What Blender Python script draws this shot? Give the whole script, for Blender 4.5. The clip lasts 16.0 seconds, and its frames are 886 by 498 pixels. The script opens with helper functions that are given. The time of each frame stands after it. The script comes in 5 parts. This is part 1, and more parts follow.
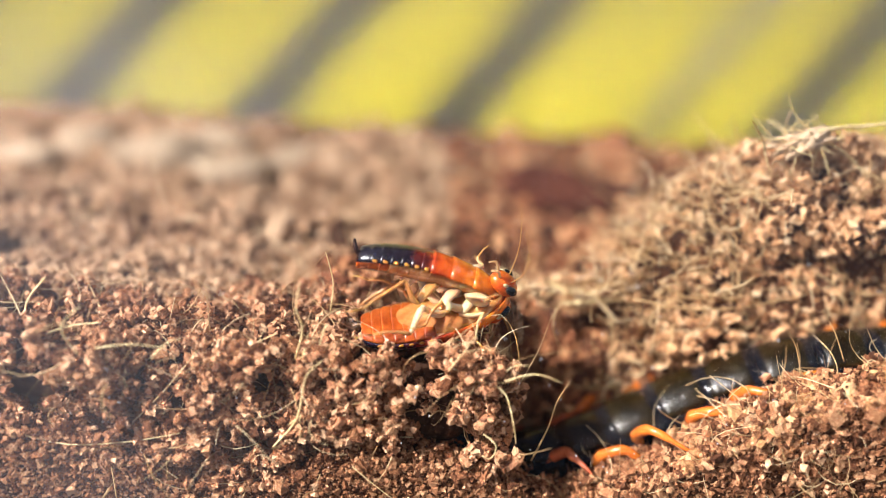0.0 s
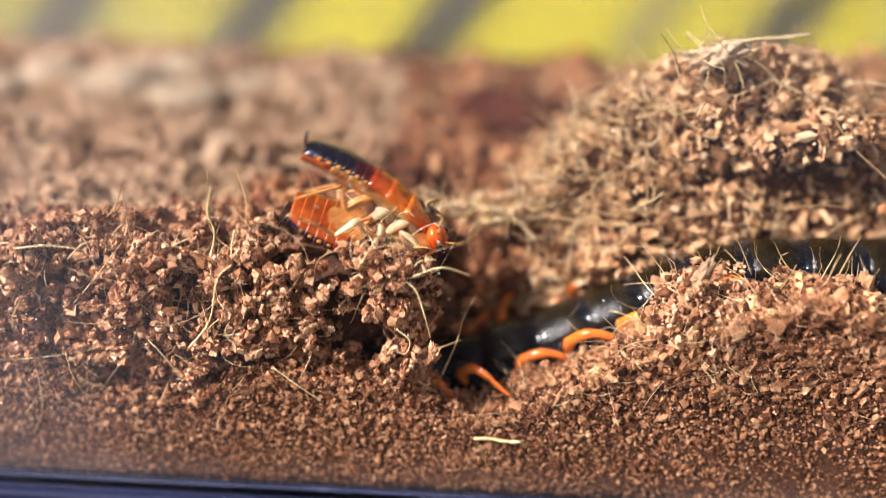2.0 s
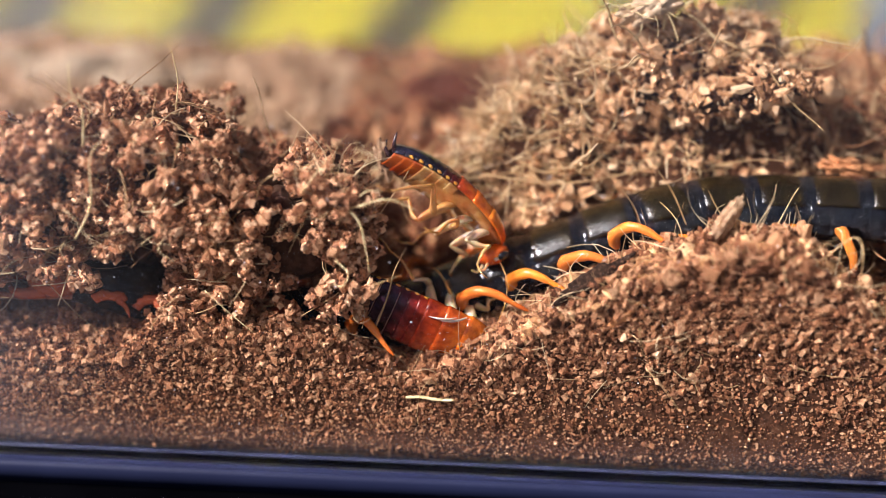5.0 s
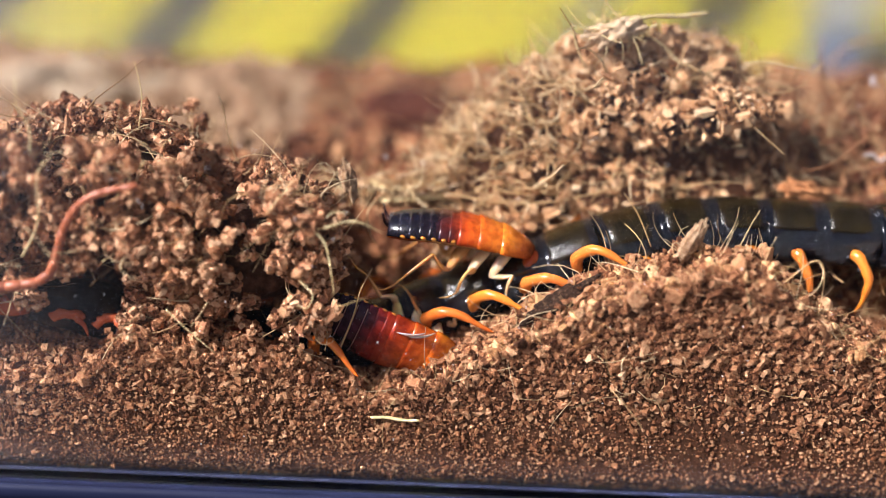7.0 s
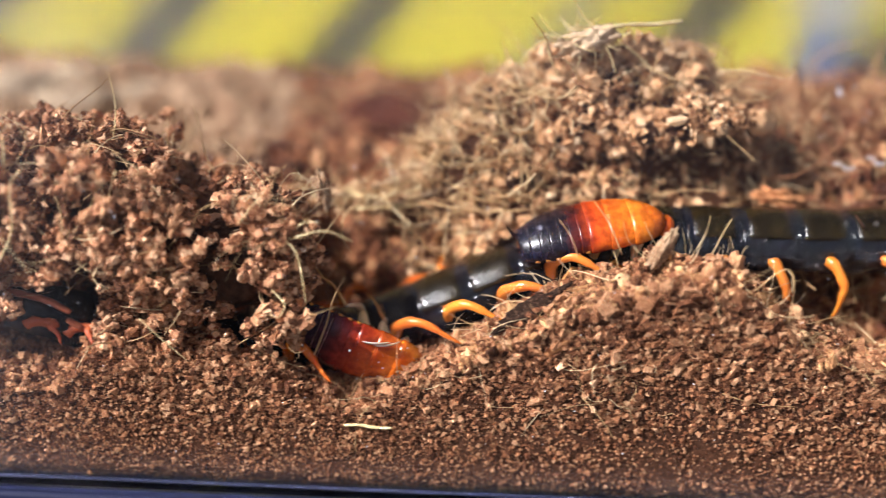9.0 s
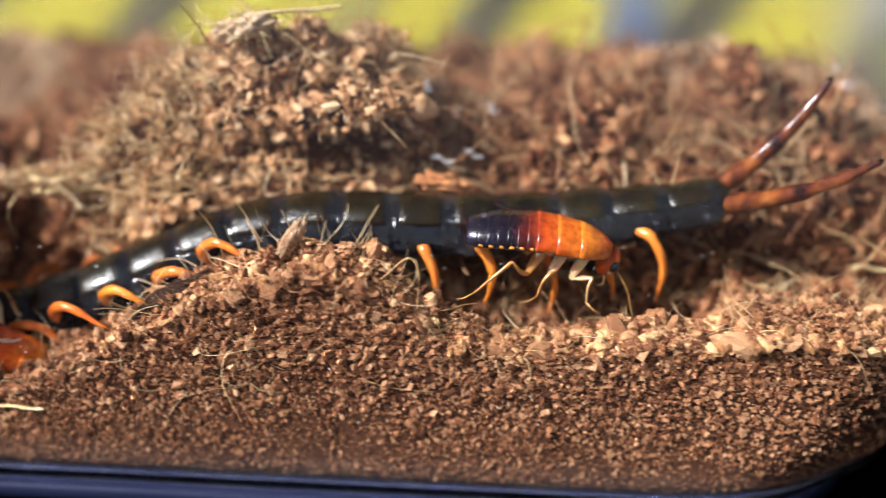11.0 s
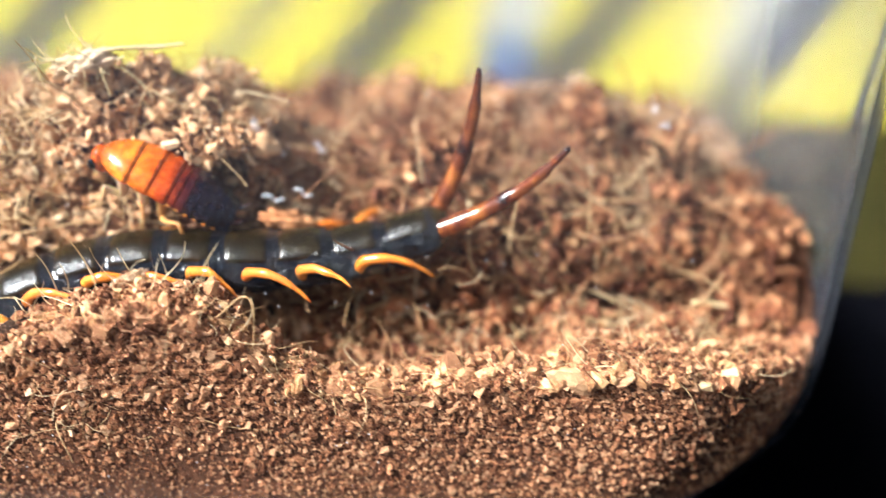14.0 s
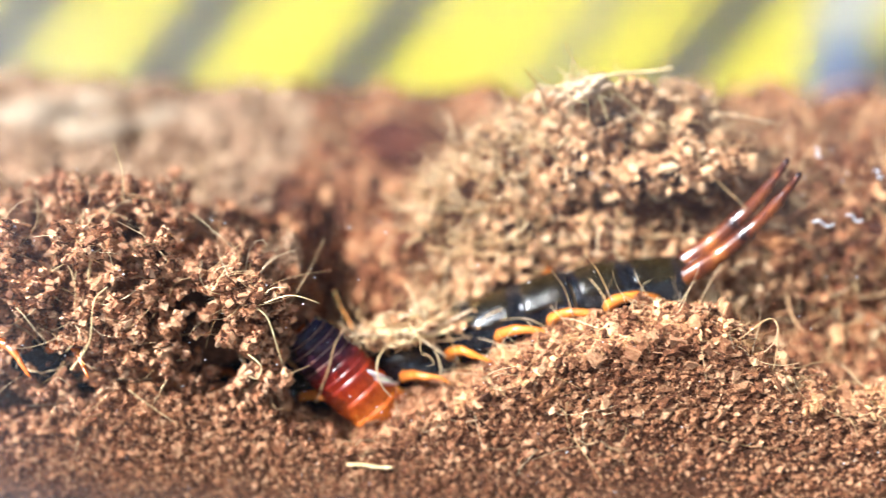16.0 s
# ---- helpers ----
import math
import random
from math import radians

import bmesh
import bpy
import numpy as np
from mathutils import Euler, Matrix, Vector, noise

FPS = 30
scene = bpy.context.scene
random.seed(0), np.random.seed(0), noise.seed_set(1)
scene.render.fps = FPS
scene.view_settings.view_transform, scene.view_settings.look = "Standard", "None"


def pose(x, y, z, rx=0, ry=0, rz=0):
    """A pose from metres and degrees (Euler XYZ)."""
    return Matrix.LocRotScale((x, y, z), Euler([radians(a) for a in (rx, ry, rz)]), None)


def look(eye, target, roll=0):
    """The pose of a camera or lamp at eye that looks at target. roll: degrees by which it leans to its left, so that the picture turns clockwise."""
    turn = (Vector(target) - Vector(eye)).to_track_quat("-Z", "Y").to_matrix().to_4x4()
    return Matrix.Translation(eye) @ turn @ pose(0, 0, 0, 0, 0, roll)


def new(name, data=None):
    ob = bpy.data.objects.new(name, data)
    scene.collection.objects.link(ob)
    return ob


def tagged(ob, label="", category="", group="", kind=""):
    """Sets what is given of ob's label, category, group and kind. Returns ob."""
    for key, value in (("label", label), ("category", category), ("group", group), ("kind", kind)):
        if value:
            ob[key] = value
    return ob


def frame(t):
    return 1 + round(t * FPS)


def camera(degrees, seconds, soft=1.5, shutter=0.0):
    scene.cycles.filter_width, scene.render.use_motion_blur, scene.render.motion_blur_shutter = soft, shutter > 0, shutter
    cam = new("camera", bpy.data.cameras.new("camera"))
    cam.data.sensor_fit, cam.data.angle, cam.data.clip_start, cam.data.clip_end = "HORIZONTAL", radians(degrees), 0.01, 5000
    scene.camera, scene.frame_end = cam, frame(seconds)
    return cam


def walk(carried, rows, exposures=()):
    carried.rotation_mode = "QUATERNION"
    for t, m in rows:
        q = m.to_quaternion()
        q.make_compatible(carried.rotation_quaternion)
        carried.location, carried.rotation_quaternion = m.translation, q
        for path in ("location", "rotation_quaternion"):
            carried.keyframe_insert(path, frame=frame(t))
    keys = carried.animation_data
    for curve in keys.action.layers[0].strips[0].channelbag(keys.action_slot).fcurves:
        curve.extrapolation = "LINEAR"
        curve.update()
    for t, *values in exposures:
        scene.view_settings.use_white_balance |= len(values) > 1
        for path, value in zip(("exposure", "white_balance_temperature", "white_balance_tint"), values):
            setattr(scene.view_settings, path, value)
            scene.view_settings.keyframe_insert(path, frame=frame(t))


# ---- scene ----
cam = camera(40.0, 16.0, soft=0.8, shutter=0.45)
PATH = [
    (0, (-0.02171, -0.09840, 0.06655), (-0.01819, 0.01529, 0.02833), 3.86),
    (0.5, (-0.02129, -0.09869, 0.06429), (-0.01848, 0.01537, 0.02713), 3.96),
    (1, (-0.01765, -0.09940, 0.06345), (-0.01593, 0.01406, 0.02441), 4.05),
    (1.5, (-0.01567, -0.10003, 0.06278), (-0.01373, 0.01296, 0.02242), 4.07),
    (2, (-0.00651, -0.10019, 0.06613), (-0.00984, 0.01124, 0.02172), 2.01),
    (2.5, (-0.00508, -0.10071, 0.06643), (-0.00965, 0.01022, 0.02088), 1.70),
    (3, (-0.00433, -0.10054, 0.06454), (-0.00905, 0.01081, 0.02006), 1.78),
    (3.5, (-0.00398, -0.09975, 0.05483), (-0.00798, 0.01378, 0.01616), 2.62),
    (4, (-0.00020, -0.10141, 0.05530), (-0.00605, 0.01225, 0.01726), 1.26),
    (4.2, (-0.00011, -0.10131, 0.05535), (-0.00541, 0.01232, 0.01711), 1.32),
    (6.3, (0.00097, -0.10217, 0.05714), (-0.00153, 0.01155, 0.01890), 2.17),
    (6.5, (0.00017, -0.10172, 0.05718), (-0.00178, 0.01218, 0.01945), 2.40),
    (7, (-0.00267, -0.10121, 0.05676), (0.00007, 0.01285, 0.01956), 3.09),
    (7.5, (-0.00356, -0.10090, 0.05831), (-0.00033, 0.01271, 0.01982), 3.19),
    (8, (-0.00410, -0.10134, 0.05727), (-0.00130, 0.01273, 0.02011), 2.91),
    (8.2, (-0.00611, -0.10114, 0.05696), (-0.00304, 0.01296, 0.01991), 2.92),
    (10.5, (0.02908, -0.10213, 0.06365), (0.02729, 0.01025, 0.02159), 2.47),
    (11, (0.03701, -0.10080, 0.06474), (0.03506, 0.01091, 0.02096), 2.34),
    (11.5, (0.04582, -0.10149, 0.06477), (0.04490, 0.01019, 0.02085), 2.47),
    (12, (0.05285, -0.10136, 0.06482), (0.05340, 0.01024, 0.02070), 2.72),
    (12.5, (0.05251, -0.10136, 0.06530), (0.05456, 0.01012, 0.02096), 3.01),
    (13, (0.05082, -0.10182, 0.06337), (0.05674, 0.01033, 0.02110), 3.55),
    (13.5, (0.04854, -0.10122, 0.06301), (0.05321, 0.01132, 0.02163), 3.34),
    (14, (0.04496, -0.10098, 0.06568), (0.05020, 0.01188, 0.02525), 3.45),
    (14.5, (0.03546, -0.10075, 0.06619), (0.03864, 0.01249, 0.02660), 3.28),
    (15, (0.02184, -0.10088, 0.06547), (0.02312, 0.01226, 0.02548), 2.54),
    (15.5, (0.01047, -0.10188, 0.06587), (0.00985, 0.01118, 0.02564), 2.19),
    (16, (0.00526, -0.10241, 0.06806), (0.00234, 0.00993, 0.02598), 1.66),
]
walk(cam, [(t, look(eye, target, roll)) for t, eye, target, roll in PATH],
     exposures=[(0, 0.28, 5980, 13), (1.5, 0.26, 5980, 14), (2.2, 0.18, 5930, 17), (3.5, 0.18, 5880, 20), (4.2, 0.16, 5880, 20), (6.5, 0.16, 5800, 16), (8.2, 0.15, 5780, 15),
                (10.5, 0.12, 5750, 12), (11.5, 0.28, 5700, 9), (12.5, 0.74, 5600, 8), (14, 0.82, 5500, 7), (16, 0.80, 5400, 8)])
cam.data.dof.use_dof = True
cam.data.dof.focus_distance = 0.1100
cam.data.dof.aperture_fstop = 7.5

# ---- light ----
SUN_DIR = Vector((-0.78, -0.43, 0.72)).normalized()
world = bpy.data.worlds.new("sky")
scene.world = world
world.use_nodes = True
wn = world.node_tree.nodes
sky = wn.new("ShaderNodeTexSky")
sky.sky_type = "NISHITA"
sky.sun_disc = False
sky.sun_elevation = math.asin(SUN_DIR.z)
sky.sun_rotation = math.atan2(SUN_DIR.x, SUN_DIR.y)
wn["Background"].inputs[1].default_value = 0.03
world.node_tree.links.new(sky.outputs[0], wn["Background"].inputs[0])
sun = new("sun", bpy.data.lights.new("sun", "SUN"))
sun.data.energy, sun.data.angle, sun.data.color = 5.8, radians(0.6), (1.0, 0.93, 0.82)
sun.matrix_basis = look(SUN_DIR * 2, (0, 0, 0))

# ---- materials ----


def mat(name, rough=0.6, metal=0.0, coat=0.0, sss=0.0, radius=(0.002, 0.001, 0.0005), spec=0.5):
    m = bpy.data.materials.new(name)
    m.use_nodes = True
    b = m.node_tree.nodes["Principled BSDF"]
    b.inputs["Roughness"].default_value = rough
    b.inputs["Metallic"].default_value = metal
    b.inputs["Coat Weight"].default_value = coat
    b.inputs["Coat Roughness"].default_value = 0.12
    b.inputs["Specular IOR Level"].default_value = spec
    if sss:
        b.inputs["Subsurface Weight"].default_value = sss
        b.inputs["Subsurface Radius"].default_value = (1, 0.45, 0.15)
        b.inputs["Subsurface Scale"].default_value = radius[0]
    return m, m.node_tree.nodes, m.node_tree.links, b


def ramp(n, stops):
    r = n.new("ShaderNodeValToRGB")
    r.color_ramp.elements[0].position, r.color_ramp.elements[0].color = stops[0][0], (*stops[0][1], 1)
    r.color_ramp.elements[1].position, r.color_ramp.elements[1].color = stops[-1][0], (*stops[-1][1], 1)
    for p, c in stops[1:-1]:
        e = r.color_ramp.elements.new(p)
        e.color = (*c, 1)
    return r


def noise_tex(n, l, scale, detail=4.0, rough=0.6):
    c = n.new("ShaderNodeTexCoord")
    t = n.new("ShaderNodeTexNoise")
    t.inputs["Scale"].default_value, t.inputs["Detail"].default_value, t.inputs["Roughness"].default_value = scale, detail, rough
    l.new(c.outputs["Object"], t.inputs["Vector"])
    return t


def add_bump(n, l, b, height, strength, distance):
    u = n.new("ShaderNodeBump")
    u.inputs["Strength"].default_value, u.inputs["Distance"].default_value = strength, distance
    l.new(height, u.inputs["Height"])
    l.new(u.outputs[0], b.inputs["Normal"])


def grained(name, stops, scale, rough=0.85, bump=0.4, dist=0.0002, source="island", mix=0.5, **kw):
    """Colour by a random value per island or object, mottled by noise."""
    m, n, l, b = mat(name, rough, **kw)
    t = noise_tex(n, l, scale)
    if source == "island":
        g = n.new("ShaderNodeNewGeometry")
        rnd = g.outputs["Random Per Island"]
    elif source == "object":
        g = n.new("ShaderNodeObjectInfo")
        rnd = g.outputs["Random"]
    else:
        rnd = t.outputs["Fac"]
    x = n.new("ShaderNodeMix")
    x.inputs[0].default_value = mix
    l.new(rnd, x.inputs[2])
    l.new(t.outputs["Fac"], x.inputs[3])
    r = ramp(n, stops)
    l.new(x.outputs[0], r.inputs[0])
    l.new(r.outputs[0], b.inputs["Base Color"])
    if bump:
        t2 = noise_tex(n, l, scale * 4, 5.0, 0.7)
        add_bump(n, l, b, t2.outputs["Fac"], bump, dist)
    return m


SOIL = [(0.28, (0.12, 0.043, 0.018)), (0.42, (0.31, 0.122, 0.052)), (0.56, (0.48, 0.215, 0.096)), (0.72, (0.62, 0.345, 0.18))]
# cores far darker than the crumbs: shade of the gaps put into colour
M_SHADECORE = grained("soil_core", [(0.3, (0.05, 0.019, 0.008)), (0.7, (0.13, 0.053, 0.024))], 1500, source="noise", dist=0.0004, bump=0.6, spec=0.2)
M_CLUMPSHADE = grained("clump_core", [(0.3, (0.03, 0.012, 0.006)), (0.7, (0.11, 0.048, 0.024))], 900, source="noise", dist=0.0004, bump=0.6, spec=0.2)
M_GRAIN = grained("soil_grain", SOIL, 3200, rough=0.8, mix=0.5, bump=0.9, dist=0.00025, spec=0.22)
M_CREST = grained("crest_chip", [(0.28, (0.16, 0.062, 0.026)), (0.43, (0.44, 0.215, 0.088)), (0.57, (0.62, 0.35, 0.155)), (0.72, (0.74, 0.49, 0.255))], 1400, rough=0.8, mix=0.6, bump=0.7, dist=0.0003, spec=0.2)
M_DARKGRAIN = grained("soil_damp", [(0.28, (0.10, 0.036, 0.015)), (0.43, (0.42, 0.175, 0.080)), (0.55, (0.58, 0.29, 0.145)), (0.70, (0.68, 0.42, 0.24))], 2600, rough=0.78, mix=0.5, bump=0.5, dist=0.0002, spec=0.35)
M_HUSK = grained("dry_husk", [(0.3, (0.38, 0.27, 0.17)), (0.7, (0.52, 0.40, 0.27))], 500, rough=0.9, source="noise", bump=0.5, spec=0.1)
M_DARKSOIL = grained("damp_soil", [(0.3, (0.05, 0.014, 0.008)), (0.7, (0.12, 0.036, 0.018))], 600, source="noise", bump=0.6, spec=0.15)
M_CHIP = grained("coir_chip", [(0.2, (0.20, 0.082, 0.035)), (0.5, (0.42, 0.205, 0.093)), (0.8, (0.60, 0.345, 0.172))], 1500, rough=0.85, source="object", mix=0.4, spec=0.25, bump=0.8)
M_MOUND = grained("mound_chip", [(0.28, (0.15, 0.062, 0.026)), (0.43, (0.50, 0.26, 0.117)), (0.56, (0.68, 0.405, 0.205)), (0.72, (0.78, 0.56, 0.335))], 900, rough=0.8, mix=0.6, bump=0.5, dist=0.0003, spec=0.2)
# own colour at the right end; its darkness imitates shade in the pit
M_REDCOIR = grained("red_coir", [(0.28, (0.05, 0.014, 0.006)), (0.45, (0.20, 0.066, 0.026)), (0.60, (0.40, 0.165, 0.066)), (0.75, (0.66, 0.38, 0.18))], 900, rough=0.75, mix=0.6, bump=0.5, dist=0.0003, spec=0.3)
M_REDFIBRE = grained("red_fibre", [(0.2, (0.16, 0.055, 0.022)), (0.5, (0.38, 0.17, 0.07)), (0.8, (0.62, 0.38, 0.18))], 700, rough=0.7, bump=0.2, mix=0.3)
M_FIBRE = grained("coir_fibre", [(0.2, (0.34, 0.19, 0.075)), (0.5, (0.58, 0.38, 0.17)), (0.8, (0.74, 0.57, 0.33))], 700, rough=0.7, bump=0.2, mix=0.3, sss=0.0)
M_STRAW = grained("pale_straw", [(0.3, (0.60, 0.42, 0.17)), (0.7, (0.80, 0.66, 0.36))], 900, rough=0.6, source="noise", bump=0.2)
M_PALE = grained("pale_bark", [(0.3, (0.48, 0.30, 0.16)), (0.7, (0.74, 0.56, 0.36))], 700, rough=0.75, source="noise", bump=0.4)
M_ROUGHBARK = grained("rough_bark", [(0.3, (0.20, 0.09, 0.04)), (0.5, (0.42, 0.25, 0.13)), (0.75, (0.62, 0.45, 0.28))], 1500, rough=0.85, source="noise", bump=0.8, dist=0.0004)
M_DARKBARK = grained("dark_bark", [(0.3, (0.030, 0.016, 0.011)), (0.55, (0.09, 0.048, 0.03)), (0.75, (0.32, 0.18, 0.10))], 3000, rough=0.95, source="noise", bump=1.0, dist=0.0006, spec=0.15)
M_ORANGEBARK = grained("orange_bark", [(0.3, (0.36, 0.13, 0.04)), (0.7, (0.60, 0.27, 0.10))], 700, source="noise", bump=0.5)

M_TERG = grained("tergite", [(0.3, (0.007, 0.0045, 0.0012)), (0.7, (0.022, 0.014, 0.003))], 450, rough=0.2, source="noise", bump=0.35, dist=0.0003, spec=0.5, coat=0.45)
M_SEG = grained("segment_side", [(0.3, (0.003, 0.004, 0.007)), (0.7, (0.010, 0.013, 0.023))], 430, rough=0.22, source="noise", bump=1.0, dist=0.0012, spec=0.6, coat=0.6)
M_LEG = grained("centipede_leg", [(0.25, (0.54, 0.14, 0.010)), (0.5, (0.62, 0.21, 0.020)), (0.75, (0.58, 0.17, 0.025))], 500, rough=0.22, source="object", mix=0.5, bump=0.1, sss=0.25, radius=(0.0006,), coat=0.4)
M_BACKCOIR = grained("back_coir", [(0.3, (0.28, 0.155, 0.080)), (0.5, (0.40, 0.24, 0.135)), (0.7, (0.52, 0.35, 0.21))], 500, rough=0.85, mix=0.5, bump=0.4, dist=0.0003, spec=0.2)
M_MIDLEG = grained("orange_red_leg", [(0.3, (0.54, 0.115, 0.014)), (0.7, (0.62, 0.18, 0.022))], 700, rough=0.22, source="noise", bump=0.1, sss=0.25, radius=(0.0006,), coat=0.4)
M_REDLEG = grained("red_leg", [(0.3, (0.34, 0.065, 0.025)), (0.7, (0.52, 0.13, 0.045))], 700, rough=0.25, source="noise", bump=0.0, sss=0.25, radius=(0.0006,))
M_ANTENNA = grained("antenna_brown", [(0.3, (0.26, 0.065, 0.028)), (0.7, (0.40, 0.125, 0.058))], 900, rough=0.28, source="noise", bump=0.15)
M_TAIL = grained("tail_leg", [(0.35, (0.016, 0.007, 0.007)), (0.52, (0.11, 0.026, 0.009)), (0.72, (0.32, 0.10, 0.018))], 300, rough=0.16, source="noise", bump=0.1, coat=0.6)

M_AMBER = grained("amber_cuticle", [(0.3, (0.32, 0.035, 0.003)), (0.5, (0.48, 0.08, 0.005)), (0.72, (0.62, 0.15, 0.010))], 420, rough=0.22, source="noise", bump=0.05, coat=0.5, sss=0.5, radius=(0.0012,))
M_RUST = grained("rust_cuticle", [(0.25, (0.20, 0.026, 0.004)), (0.75, (0.48, 0.105, 0.010))], 420, rough=0.2, source="noise", bump=0.05, coat=0.9, sss=0.4, radius=(0.001,))
M_DARKCUT = grained("dark_cuticle", [(0.3, (0.012, 0.006, 0.008)), (0.75, (0.055, 0.016, 0.012))], 420, rough=0.2, source="noise", bump=0.05, coat=0.5)
M_SPOT = grained("yellow_spot", [(0.3, (0.56, 0.17, 0.015)), (0.7, (0.74, 0.32, 0.04))], 600, rough=0.3, source="noise", bump=0.0, sss=0.4, radius=(0.0006,))
M_CREAM = grained("cream_cuticle", [(0.25, (0.50, 0.32, 0.16)), (0.75, (0.72, 0.55, 0.34))], 500, rough=0.28, source="noise", bump=0.05, sss=0.5, radius=(0.001,), coat=0.3)
M_BELLY = grained("amber_belly", [(0.3, (0.30, 0.095, 0.022)), (0.5, (0.42, 0.18, 0.05)), (0.7, (0.58, 0.34, 0.14))], 600, rough=0.2, source="noise", bump=0.05, sss=0.5, radius=(0.001,), coat=0.4)
M_SHIN = grained("amber_limb", [(0.25, (0.42, 0.17, 0.04)), (0.75, (0.62, 0.36, 0.13))], 500, rough=0.25, source="noise", bump=0.0, sss=0.4, radius=(0.0006,))
M_LIMB = grained("limb_cuticle", [(0.25, (0.50, 0.28, 0.10)), (0.75, (0.70, 0.50, 0.25))], 500, rough=0.3, source="noise", bump=0.0, sss=0.4, radius=(0.0006,))
M_PALEFLAP = grained("pale_flap", [(0.25, (0.50, 0.42, 0.36)), (0.75, (0.74, 0.68, 0.60))], 500, rough=0.25, source="noise", bump=0.05, sss=0.3, radius=(0.0006,))
M_RIM = grained("plate_rim", [(0.3, (0.28, 0.12, 0.09)), (0.7, (0.42, 0.22, 0.16))], 600, rough=0.3, source="noise", bump=0.0)
M_EYE = grained("eye", [(0.3, (0.004, 0.004, 0.005)), (0.7, (0.012, 0.012, 0.014))], 500, rough=0.08, source="noise", bump=0.0, coat=1.0)

M_TABLE = grained("black_table", [(0.3, (0.0010, 0.0010, 0.0016)), (0.7, (0.0024, 0.0024, 0.0034))], 60, rough=0.9, source="noise", bump=0.1, spec=0.0)
M_BOARD = grained("dark_board", [(0.3, (0.010, 0.009, 0.002)), (0.7, (0.024, 0.020, 0.004))], 40, rough=0.7, source="noise", bump=0.1, spec=0.05)
M_YELLOW = grained("yellow_tape", [(0.3, (0.30, 0.25, 0.010)), (0.7, (0.37, 0.31, 0.018))], 40, rough=0.4, source="noise", bump=0.1, spec=0.2)
M_GLARE = grained("grey_paper", [(0.3, (0.22, 0.22, 0.18)), (0.7, (0.30, 0.30, 0.25))], 40, rough=0.6, source="noise", bump=0.1)
M_BLACK = grained("black_stripe", [(0.3, (0.008, 0.009, 0.014)), (0.7, (0.02, 0.02, 0.028))], 40, rough=0.5, source="noise", bump=0.1, spec=0.15)
M_GREYSTRIPE = grained("grey_stripe", [(0.3, (0.11, 0.10, 0.05)), (0.7, (0.16, 0.145, 0.07))], 40, rough=0.5, source="noise", bump=0.1, spec=0.15)
M_BLUE = grained("blue_print", [(0.3, (0.035, 0.06, 0.12)), (0.7, (0.06, 0.09, 0.17))], 40, rough=0.5, source="noise", bump=0.1, spec=0.15)
M_FOOT = grained("foot_plastic", [(0.3, (0.014, 0.018, 0.056)), (0.7, (0.022, 0.028, 0.080))], 60, rough=0.6, source="noise", bump=0.05, spec=0.3)

m, n, l, b = mat("clear_plastic", 0.03)
b.inputs["Transmission Weight"].default_value = 1.0
b.inputs["IOR"].default_value = 1.16
b.inputs["Base Color"].default_value = (0.97, 0.97, 0.99, 1)
# pale film mixed in, stronger towards the rim, foot, right end and left
tc = n.new("ShaderNodeTexCoord")
sep = n.new("ShaderNodeSeparateXYZ")
l.new(tc.outputs["Object"], sep.inputs[0])
fog = n.new("ShaderNodeMapRange")
fog.interpolation_type = "SMOOTHSTEP"
for k, v in enumerate((0.024, 0.052, 0.002, 0.040)):
    fog.inputs[k + 1].default_value = v
l.new(sep.outputs["Z"], fog.inputs[0])
low = n.new("ShaderNodeMapRange")
low.interpolation_type = "SMOOTHSTEP"
for k, v in enumerate((0.006, -0.001, 0.0, 0.08)):
    low.inputs[k + 1].default_value = v
l.new(sep.outputs["Z"], low.inputs[0])
dull = n.new("ShaderNodeMath")
l.new(fog.outputs[0], dull.inputs[0])
l.new(low.outputs[0], dull.inputs[1])
edge = n.new("ShaderNodeMapRange")
edge.interpolation_type = "SMOOTHSTEP"
for k, v in enumerate((0.080, 0.090, 0.0, 0.05)):
    edge.inputs[k + 1].default_value = v
l.new(sep.outputs["X"], edge.inputs[0])
left_film = n.new("ShaderNodeMapRange")
left_film.interpolation_type = "SMOOTHSTEP"
for k, v in enumerate((-0.022, -0.060, 0.0, 0.10)):
    left_film.inputs[k + 1].default_value = v
l.new(sep.outputs["X"], left_film.inputs[0])
sides = n.new("ShaderNodeMath")
l.new(edge.outputs[0], sides.inputs[0])
below = n.new("ShaderNodeMapRange")
below.interpolation_type = "SMOOTHSTEP"
for k, v in enumerate((0.030, 0.044, 1.0, 0.2)):
    below.inputs[k + 1].default_value = v
l.new(sep.outputs["Z"], below.inputs[0])
left_low = n.new("ShaderNodeMath")
left_low.operation = "MULTIPLY"
l.new(left_film.outputs[0], left_low.inputs[0])
l.new(below.outputs[0], left_low.inputs[1])
l.new(left_low.outputs[0], sides.inputs[1])
film_sum = n.new("ShaderNodeMath")
l.new(dull.outputs[0], film_sum.inputs[0])
l.new(sides.outputs[0], film_sum.inputs[1])
film_noise = noise_tex(n, l, 60, 5.0, 0.6)
mul = n.new("ShaderNodeMath")
mul.operation = "MULTIPLY"
l.new(film_sum.outputs[0], mul.inputs[0])
l.new(film_noise.outputs["Fac"], mul.inputs[1])
haze = n.new("ShaderNodeMapRange")
for k, v in enumerate((0.045, 0.066, 0.03, 0.72)):
    haze.inputs[k + 1].default_value = v
l.new(sep.outputs["Y"], haze.inputs[0])
l.new(haze.outputs[0], b.inputs["Roughness"])
film_ = n.new("ShaderNodeBsdfDiffuse")
film_.inputs[0].default_value = (0.72, 0.73, 0.83, 1)
